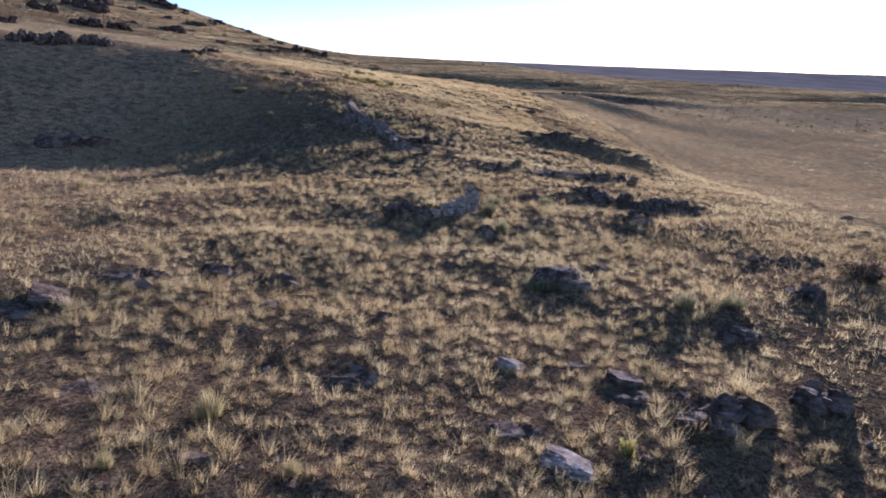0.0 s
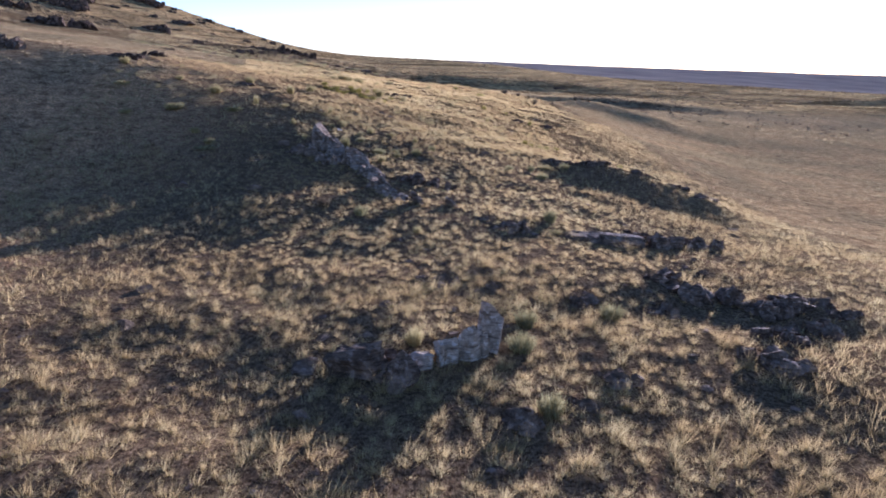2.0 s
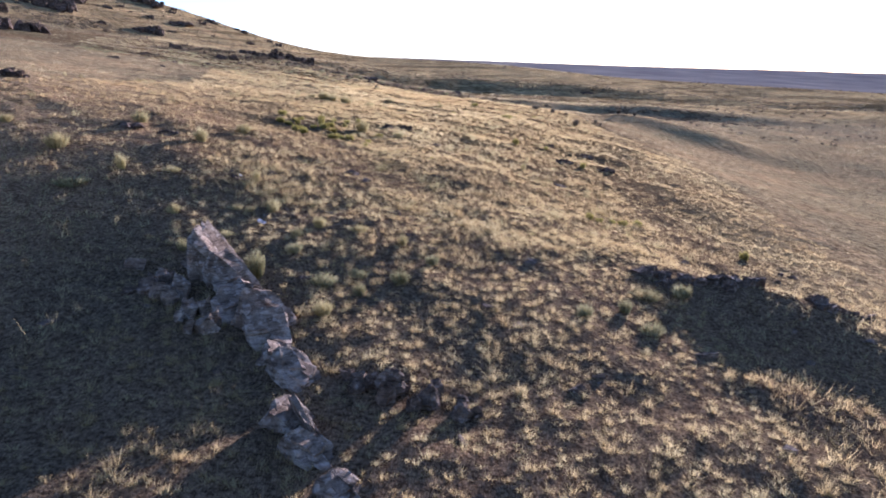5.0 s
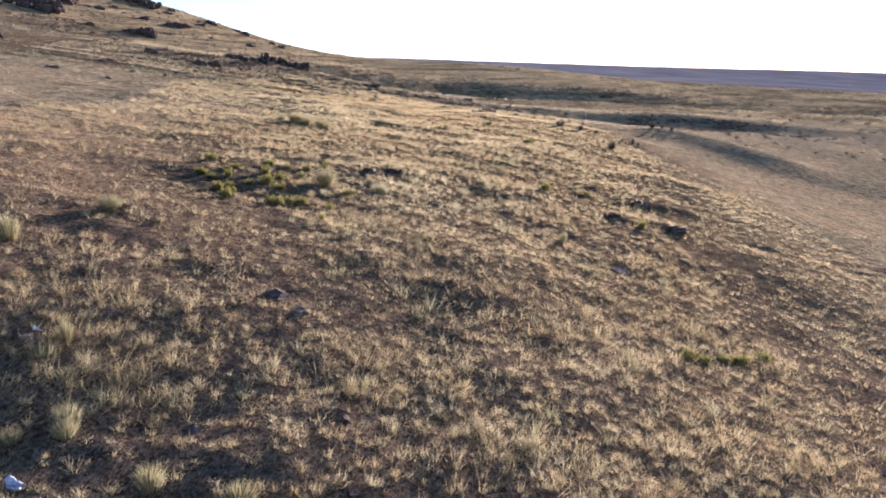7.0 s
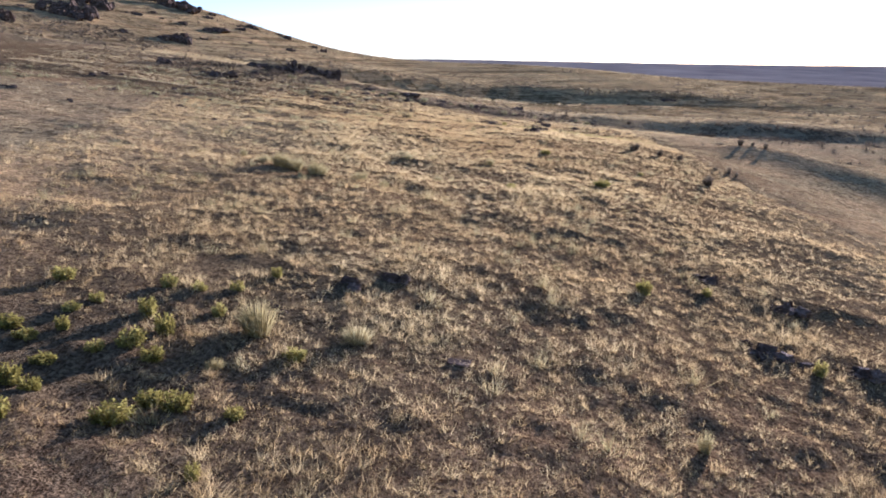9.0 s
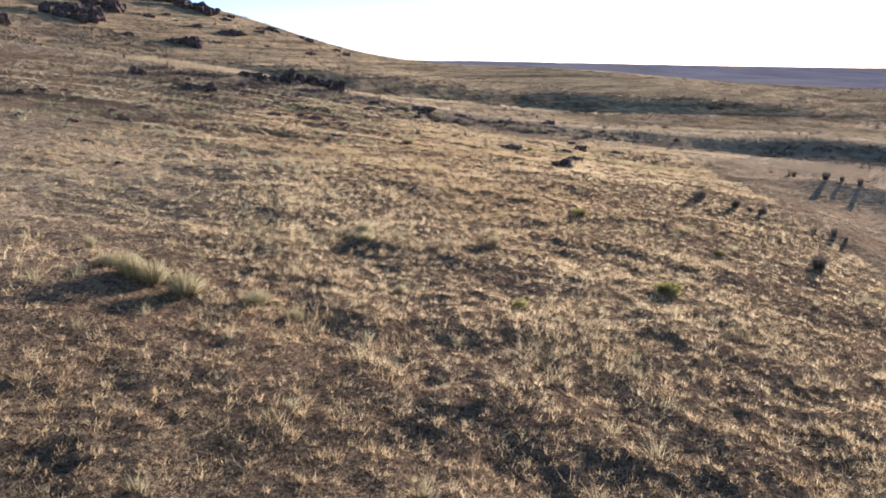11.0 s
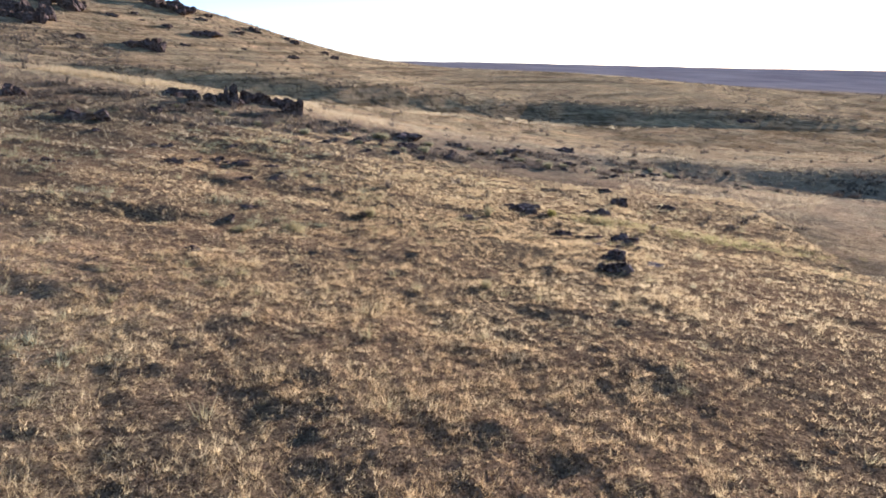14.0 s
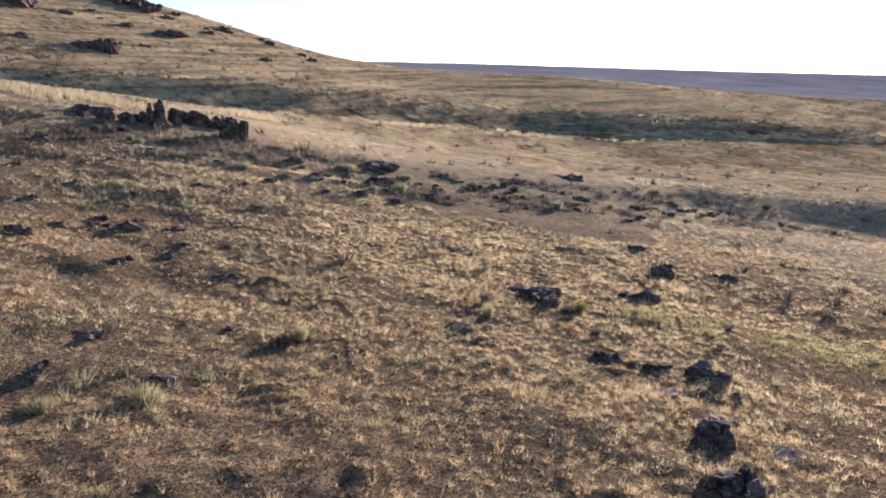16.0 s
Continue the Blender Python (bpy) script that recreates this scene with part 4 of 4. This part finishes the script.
dead_shrub(14.9, 122.3, 0.28, 0.34)
dead_shrub(16.1, 122.3, 0.32, 0.42)
dead_shrub(24.6, 160.6, 0.79, 0.80)
dead_shrub(23.2, 147.4, 0.71, 0.88)
dead_shrub(25.0, 144.8, 0.60, 0.78)
dead_shrub(24.3, 146.8, 0.51, 0.55)
dead_shrub(12.2, 114.3, 0.80, 0.77)
rabbitbrush(-1.1, 74.0, 0.21, 0.20)
tussock(-6.6, 108.0, 0.72, 0.54)
tussock(-6.1, 106.4, 0.76, 0.65)
tussock(-1.6, 108.3, 0.56, 0.57)
dead_shrub(9.2, 126.4, 0.99, 0.79)
dead_shrub(11.1, 125.7, 0.88, 0.73)
dead_shrub(12.1, 126.4, 0.51, 0.48)
dead_shrub(12.6, 125.5, 0.78, 0.77)
dead_shrub(-5.8, 149.9, 0.44, 0.63)
rabbitbrush(1.8, 116.3, 0.77, 0.49)
rabbitbrush(-1.9, 113.8, 0.42, 0.33)
dead_shrub(-11.3, 142.6, 0.47, 0.43)
tussock(-13.3, 135.8, 0.94, 0.56)
tussock(-15.4, 134.7, 0.84, 0.48)
tussock(-11.3, 141.9, 0.62, 0.68)
tussock(-5.5, 148.2, 0.57, 0.77)
dead_shrub(-2.3, 150.6, 1.20, 0.51)
rabbitbrush(-1.8, 150.8, 0.74, 0.72)
dead_shrub(-1.3, 147.8, 0.54, 0.43)
dead_shrub(-11.6, 141.3, 0.89, 0.48)
sagebrush(-3.2, 44.3, 0.75, 0.56)
sagebrush(4.6, 44.9, 0.78, 0.72)
tussock(4.6, 43.6, 0.67, 0.37)
dead_shrub(-4.9, 45.3, 0.72, 0.67)
sagebrush(-12.4, 54.0, 1.41, 0.32)
tussock(-20.2, 62.8, 0.96, 0.50)
tussock(-21.8, 67.5, 0.9, 0.75)
tussock(-14.5, 63.6, 1.0, 0.7)
tussock(-15.9, 59.2, 0.8, 0.6)
tussock(-12.4, 54.7, 0.75, 0.5)
tussock(-13.7, 69.2, 0.8, 0.6)
tussock(-10.4, 67.3, 0.8, 0.75)
tussock(-13.7, 56.4, 0.5, 0.55)
tussock(-9.6, 70.7, 0.9, 0.75)
tussock(-18.2, 58.2, 0.8, 0.5)
tussock(-17.4, 65.4, 0.7, 0.6)
sagebrush(-15.7, 59.4, 1.40, 0.42)
sagebrush(-12.6, 60.7, 1.26, 0.37)
tussock(-0.8, 41.9, 0.47, 0.41)
sagebrush(2.3, 33.0, 0.83, 0.68)
sagebrush(4.8, 34.1, 0.82, 0.55)
sagebrush(2.3, 28.0, 0.73, 0.70)
sagebrush(-2.1, 30.6, 0.67, 0.34)
tussock(-0.5, 30.9, 0.55, 0.68)
sagebrush(2.0, 31.6, 0.39, 0.29)
sagebrush(3.0, 21.5, 1.34, 0.48)
sagebrush(6.8, 19.8, 0.98, 0.53)
sagebrush(8.3, 20.3, 0.86, 0.43)
sagebrush(2.0, 31.0, 0.71, 0.74)
tussock(-4.8, 9.7, 0.32, 0.49)
rabbitbrush(3.2, 11.6, 0.41, 0.41)
tussock(-2.2, 10.0, 0.27, 0.45)
tussock(-3.9, 11.7, 0.51, 0.57)
dead_shrub(14.6, 24.9, 1.72, 0.66)
tussock(-16.1, 33.3, 0.70, 0.56)
tussock(-16.7, 36.7, 0.61, 0.59)

for _ in range(60):
    ex = edge.uniform(-38, 22)
    ey = float(np.interp(ex, [-45, -30, -14, 0, 11, 26], [160, 165, 173, 183, 189, 190])) + edge.normal(2, 3.0)
    ew = edge.uniform(0.5, 1.2)
    (sagebrush if edge.uniform() < 0.6 else dead_shrub)(ex, ey, ew, ew * 0.6)

# ---- grass ----
def middle(y):
    """The line that the tended strip of dense grass follows."""
    return -0.5 - 5.5 * smooth((y - 95) / 30)


def turf_lift(x, y):
    """How far the lumpy turf stands over the smooth ground; it sinks away at the edges of the strip."""
    late = 0.5 + 0.5 * smooth((y - 55) / 20)
    side = np.abs(x - middle(y))
    h = 0.08 * np.abs(ripple(x, y, 0.9, 71)) + 0.09 * np.abs(ripple(x + 0.2 * y, y, 0.5, 72)) + 0.07 * np.abs(ripple(x + 0.3 * y, y, 0.3, 73)) * (side < 9) - 0.08
    edge = smooth((25 - side) / 3) * smooth((y - 6.5) / 1.5) * smooth((171.5 - y) / 4)
    return (0.06 + late * h) * edge


def blades(cx, cy, count, tall, spread, wide, bend, seed, curl=0.12):
    """Tufts at (cx, cy): count blades each, leaning outwards and downwind; a blade is one sliver."""
    rng = np.random.default_rng(seed)
    n = len(cx)
    tall = np.broadcast_to(tall, (n,))
    k = n * count
    x0, y0 = np.repeat(cx, count), np.repeat(cy, count)
    wide = np.repeat(np.broadcast_to(wide, (n,)), count)
    h = np.repeat(tall, count) * rng.uniform(0.4, 1.15, k)
    ang = rng.uniform(0, 2 * np.pi, k)
    out = np.abs(rng.normal(0, 1, k)).clip(0, 2)
    sp = np.repeat(np.broadcast_to(spread, (n,)), count)
    bx, by = x0 + np.cos(ang) * out * sp * 0.4, y0 + np.sin(ang) * out * sp * 0.4
    bz = land_fast(bx, by) + turf_lift(bx, by) - 0.015
    wind = np.repeat(rng.normal(0.12, 0.1, n), count)
    lx = np.cos(ang) * out * np.repeat(np.broadcast_to(bend, (n,)), count) + wind + rng.normal(0, curl, k)
    ly = np.sin(ang) * out * np.repeat(np.broadcast_to(bend, (n,)), count) - wind * 0.4 + rng.normal(0, curl, k)
    face = rng.uniform(0, np.pi, k)
    w = wide * rng.uniform(0.6, 1.3, k)
    dx, dy = np.cos(face) * w / 2, np.sin(face) * w / 2
    tip = np.stack([bx + lx * h, by + ly * h, bz + h * (1 - 0.25 * (lx * lx + ly * ly)).clip(0.35, 1)], -1)
    v = np.stack([np.stack([bx - dx, by - dy, bz], -1), np.stack([bx + dx, by + dy, bz], -1), tip], 1).reshape(-1, 3)
    i = np.arange(k) * 3
    t = np.stack([i, i + 1, i + 2], -1)
    return v, t


# heights looked up on a fine grid, then on the whole sheet
LX, LY = np.arange(-400, 400.1, 1.0), np.arange(0, 600.1, 1.0)
LZ = land(*np.meshgrid(LX, LY))
FX, FY = np.arange(-60, 60.1, 0.25), np.arange(0, 240.1, 0.25)
FZ = land(*np.meshgrid(FX, FY))


def bilinear(x, y, ax, ay, az_):
    u = ((x - ax[0]) / (ax[1] - ax[0])).clip(0, len(ax) - 1.001)
    v = ((y - ay[0]) / (ay[1] - ay[0])).clip(0, len(ay) - 1.001)
    i, j = u.astype(int), v.astype(int)
    a, b = u - i, v - j
    return (az_[j, i] * (1 - a) + az_[j, i + 1] * a) * (1 - b) + (az_[j + 1, i] * (1 - a) + az_[j + 1, i + 1] * a) * b


def land_fast(x, y):
    fine = (np.abs(x) < 59) & (y > 1) & (y < 239)
    return np.where(fine, bilinear(x, y, FX, FY, FZ), bilinear(x, y, LX, LY, LZ))


def scatter(x0, x1, y0, y1, per_m2, seed, clump=3.0, gap=0.35, inside=None):
    """Random places, thinned where the clump noise is low."""
    rng = np.random.default_rng(seed)
    n = int((x1 - x0) * (y1 - y0) * per_m2)
    x, y = rng.uniform(x0, x1, n), rng.uniform(y0, y1, n)
    u, w = 0.8 * x + 0.6 * y, 0.8 * y - 0.6 * x
    chance = 0.5 + 0.5 * ripple(u, w, clump, seed) + 0.35 * ripple(w, u, clump * 4, seed + 1)
    keep = rng.uniform(0, 1, n) < np.clip(0.5 + 3 * (chance - gap), 0.06, 1)
    if inside is not None:
        keep &= inside(x, y)
    return x[keep], y[keep]


def tufts(x0, x1, y0, y1, gap, seed, inside):
    """Tufts side by side, about gap metres apart, with a few left out."""
    rng = np.random.default_rng(seed)
    x, y = (a.ravel() for a in np.meshgrid(np.arange(x0, x1, gap), np.arange(y0, y1, gap)))
    x, y = x + rng.normal(0, 0.5 * gap, len(x)), y + rng.normal(0, 0.5 * gap, len(y))
    keep = inside(x, y) & (rng.uniform(0, 1, len(x)) < np.clip(0.95 + 0.5 * ripple(x + 0.3 * y, y, 2.6, seed) + 0.25 * ripple(x, y, 9.0, seed + 1), 0.3, 1))
    x, y = x[keep], y[keep]
    clear = np.ones(len(x), bool)
    for rx, ry, radius in ROCKY:
        if radius > 0.12 and y0 < ry < y1:
            clear &= np.hypot(x - rx, y - ry) > radius
    return x[clear], y[clear]


def core(x, y):
    return np.abs(x - middle(y)) < np.minimum(6 + 0.7 * np.maximum(0, y - 7), 8.5 + 1.5 * smooth((y - 60) / 10))


def verge(x, y):
    return ~core(x, y) & (np.abs(x - middle(y)) < np.minimum(6 + 0.75 * np.maximum(0, y - 7), 21))


def stuff(name, v, t, mat, label):
    ob = new(name, mesh_from(name, v, tris=t, mat=mat))
    return tagged(ob, label, "brush" if "brush" in name else "grass", kind="stuff")


side = np.concatenate([np.arange(0, 9, 0.22), np.arange(9, 25.4, 0.6)])
su = np.concatenate([-side[:0:-1], side])
sv = np.arange(6.4, 171.9, 0.25)
SU, SV = np.meshgrid(su, sv)
SX = SU + middle(SV)
inner = np.clip((25.2 - np.abs(SU)) / 1.0, 0, 1) * np.clip((SV - 6.4) / 0.4, 0, 1) * np.clip((171.8 - SV) / 1.0, 0, 1)
SZ = land_fast(SX, SV) + turf_lift(SX, SV) - 0.2 * (1 - inner)
idx = np.arange(SU.size).reshape(SU.shape)
quads = np.stack([idx[:-1, :-1], idx[:-1, 1:], idx[1:, 1:], idx[1:, :-1]], -1).reshape(-1, 4)
turf = new("turf", mesh_from("turf", np.stack([SX, SV, SZ], -1).reshape(-1, 3), quads=quads, mat=TURF, smooth_shade=True))
tagged(turf, "lumpy mat of dead brown grass and litter", "turf", kind="stuff")

rng = np.random.default_rng(5)


def lumpy(x, y, amount):
    return np.exp(amount * (0.45 * ripple(x, y, 0.9, 51) + 0.4 * ripple(x + 0.7 * y, y - 0.7 * x, 3.2, 52)) + rng.normal(0, 0.34, len(x)))


# the strip under the flight: bunch grass first, a low fuzzy mat further on
x, y = tufts(-10, 9, 7, 66, 0.33, 11, core)
v, t = blades(x, y, 64, 0.2 * lumpy(x, y, 0.8) * (0.75 + 0.35 * smooth((50 - y) / 25)), 0.2, 0.0078, 0.6, 12, curl=0.3)
stuff("bunch_grass", v, t, STRAW, "dry golden bunch grass in dense low tufts")
x, y = tufts(-17, 10, 62, 168, 0.25, 15, lambda x, y: core(x, y) & (np.hypot((x + 9) / 9, (y - 77) / 13) + 0.8 * ripple(x + 0.4 * y, y, 1.5, 17) > 0.12))
v, t = blades(x, y, 29, 0.155 * lumpy(x, y, 1.1), 0.24, 0.0092, 0.75, 16, curl=0.5)
stuff("low_grass", v, t, STRAW, "low dry straw grass in a fuzzy mat")
x, y = scatter(-24, 14, 62, 168, 0.2, 23, 3.0, 0.5)
v, t = blades(x, y, 46, 0.36 * np.exp(rng.normal(0, 0.25, len(x))), 0.34, 0.014, 0.45, 24, curl=0.25)
stuff("tall_grass", v, t, PALE_STRAW, "taller yellowish grass tufts standing over the mat")

# to both sides of it
x, y = tufts(-28, 22, 10, 172, 0.32, 13, verge)
early = smooth((70 - y) / 25)
v, t = blades(x, y, 18, (0.14 + 0.07 * early) * lumpy(x, y, 0.9), 0.28 - 0.06 * early, 0.015, 0.75 - 0.2 * early, 14, curl=0.5)
stuff("side_grass", v, t, STRAW, "dry golden grass tufts over a brown mat")


def bank(x, y):
    return ~core(x, y) & ((np.abs(x - middle(y)) >= 20.5) | (y > 170)) & (x > -52 - 0.3 * (y - 140)) & (x < 6 + 0.45 * (y - 140))


x, y = tufts(-64, 32, 138, 206, 0.5, 18, bank)
v, t = blades(x, y, 15, 0.17 * lumpy(x, y, 1.0), 0.4, 0.026, 0.75, 19, curl=0.5)
stuff("bank_grass", v, t, FAR_STRAW, "short straw grass on the stony bank and the flat below it")


def flank(x, y):
    return ((np.abs(x - middle(y)) >= 20.5) | (y > 171)) & ~(bank(x, y) & (y > 138) & (y < 206))


x, y = scatter(-66, 60, 14, 225, 2.2, 31, 1.6, 0.28, lambda x, y: flank(x, y) & (np.abs(x + 0.05 * np.maximum(0, y - 60)) < 10 + 0.75 * np.maximum(0, y - 10)))
v, t = blades(x, y, 11, 0.12 * lumpy(x, y, 0.8), 0.7, 0.03, 1.0, 32, curl=0.6)
stuff("meadow_grass", v, t, FAR_STRAW, "dry golden grass on the flanks")


def golden(x, y):
    return np.minimum(np.hypot((x + 50) / 9, (y - 183) / 7), np.hypot((x + 38.5) / 4, (y - 208) / 8)) + 0.35 * ripple(x, y, 3.0, 93) < 1


x, y = scatter(-62, -33, 173, 218, 3.5, 91, 2.0, 0.4, golden)
v, t = blades(x, y, 18, 0.6 * np.exp(rng.normal(0, 0.2, len(x))), 0.4, 0.035, 0.3, 92)
stuff("long_grass", v, t, FAR_STRAW, "long golden grass standing below the scarp")


def distance(x, y):
    near = (x > -65) & (x < 59) & (y < 224)
    return ~near & (y > 40) & (np.abs(x + 0.1 * y) < 30 + 0.72 * y)

x, y = scatter(-230, 200, 40, 430, 0.5, 41, 6.0, 0.45, distance)
v, t = blades(x, y, 6, 0.2 * np.exp(rng.normal(0, 0.25, len(x))), 1.5, 0.07, 0.7, 42)
stuff("far_grass", v, t, FAR_STRAW, "pale dry grass on the far slopes")

px, py = rng.normal(0, 1, 600), rng.normal(0, 1, 600)
half = rng.uniform(0, 1, 600) < 0.4
x, y = np.where(half, 1.8 + 2.2 * px, 9.0 + 3.0 * px), np.where(half, 151.5 + 0.8 * py, 150.0 + 1.3 * py)
v, t = blades(x, y, 12, 0.22 * np.exp(rng.normal(0, 0.3, 600)), 0.3, 0.018, 0.6, 61)
stuff("green_grass", v, t, GREEN_GRASS, "faintly green grass patch in a damp hollow")


def bank_foot(x):
    return np.interp(x, [-45, -30, -14, 0, 11, 26, 60], [160, 165, 173, 183, 189, 190, 186])


# golden long grass below the scarp, brush on it and along the bank
x, y = scatter(-78, 30, 150, 300, 1.0, 81, 9.0, 0.6, lambda x, y: (y > scarp_foot(x) - 13) & (y < scarp_foot(x) - 1) & (y > bank_foot(x) + 9))
v, t = blades(x, y, 24, 0.5 * np.exp(rng.normal(0, 0.2, len(x))), 0.8, 0.045, 0.4, 82)
stuff("long_grass", v, t, FAR_STRAW, "long golden grass below the dark scarp")
x, y = scatter(-150, 220, 180, 345, 0.3, 83, 5.0, 0.4, lambda x, y: (y > scarp_foot(x) + 1) & (y < scarp_foot(x) + 17))
v, t = blades(x, y, 14, 0.6 * np.exp(rng.normal(0, 0.35, len(x))), 0.8, 0.13, 0.6, 84)
stuff("scarp_brush", v, t, TWIG, "dark low brush covering the scarp")
x, y = scatter(-150, 220, 180, 345, 0.4, 87, 7.0, 0.5, lambda x, y: (y > scarp_foot(x) + 1) & (y < scarp_foot(x) + 12) & (ripple(x, y, 4.0, 89) > 0.1))
v, t = blades(x, y, 9, 0.4 * np.exp(rng.normal(0, 0.3, len(x))), 0.8, 0.1, 0.5, 88)
stuff("scarp_grass", v, t, FAR_STRAW, "pale grass tufts on the shaded scarp")
# dark brush added in place of the shade on this part of the hill
x, y = scatter(-116, -80, 220, 262, 0.5, 89, 5.0, 0.42, lambda x, y: np.hypot((x + 99) / 17, (y - 239) / 13) < 1)
v, t = blades(x, y, 14, 0.6 * np.exp(rng.normal(0, 0.35, len(x))), 0.9, 0.13, 0.6, 90)
stuff("hill_shade_brush", v, t, TWIG, "dark low brush added as the shaded band below the hillside crag")
x, y = scatter(-48, 60, 150, 205, 2.6, 85, 2.4, 0.5, lambda x, y: np.abs(y - bank_foot(x) - 2) < 7)
v, t = blades(x, y, 24, 0.34 * np.exp(rng.normal(0, 0.35, len(x))), 0.5, 0.055, 0.7, 86)
stuff("bank_brush", v, t, TWIG, "dark straggling brush along the stony bank")
x, y = scatter(-48, -12, 118, 175, 1.5, 97, 1.6, 0.5, lambda x, y: (y < bank_foot(x)) & (ripple(0.22 * (x + 0.35 * y), y - 0.35 * x, 2.1, 12) > 0.15))
v, t = blades(x, y, 20, 0.2 * np.exp(rng.normal(0, 0.35, len(x))), 0.45, 0.035, 0.8, 98)
stuff("slope_brush", v, t, TWIG, "dark brown litter and brush on the steps of the slope")
x, y = scatter(-48, -12, 118, 175, 1.3, 94, 2.4, 0.5, lambda x, y: (y < bank_foot(x)) & (ripple(0.4 * x + y, 0.4 * y - x, 6, 9) > 0.0))
v, t = blades(x, y, 26, 0.26 * np.exp(rng.normal(0, 0.3, len(x))), 0.45, 0.035, 0.7, 95)
stuff("slope_brush", v, t, SAGE, "low olive brush in rows on the stony slope")
x, y = scatter(-260, 240, 150, 470, 0.03, 47, 18.0, 0.3, lambda x, y: np.abs(x + 0.1 * y) < 30 + 0.72 * y)
v, t = blades(x, y, 16, 0.55 * np.exp(rng.normal(0, 0.35, len(x))), 0.7, 0.12, 0.6, 63)
stuff("far_brush", v, t, TWIG, "low dark brush dotted over the far slopes")
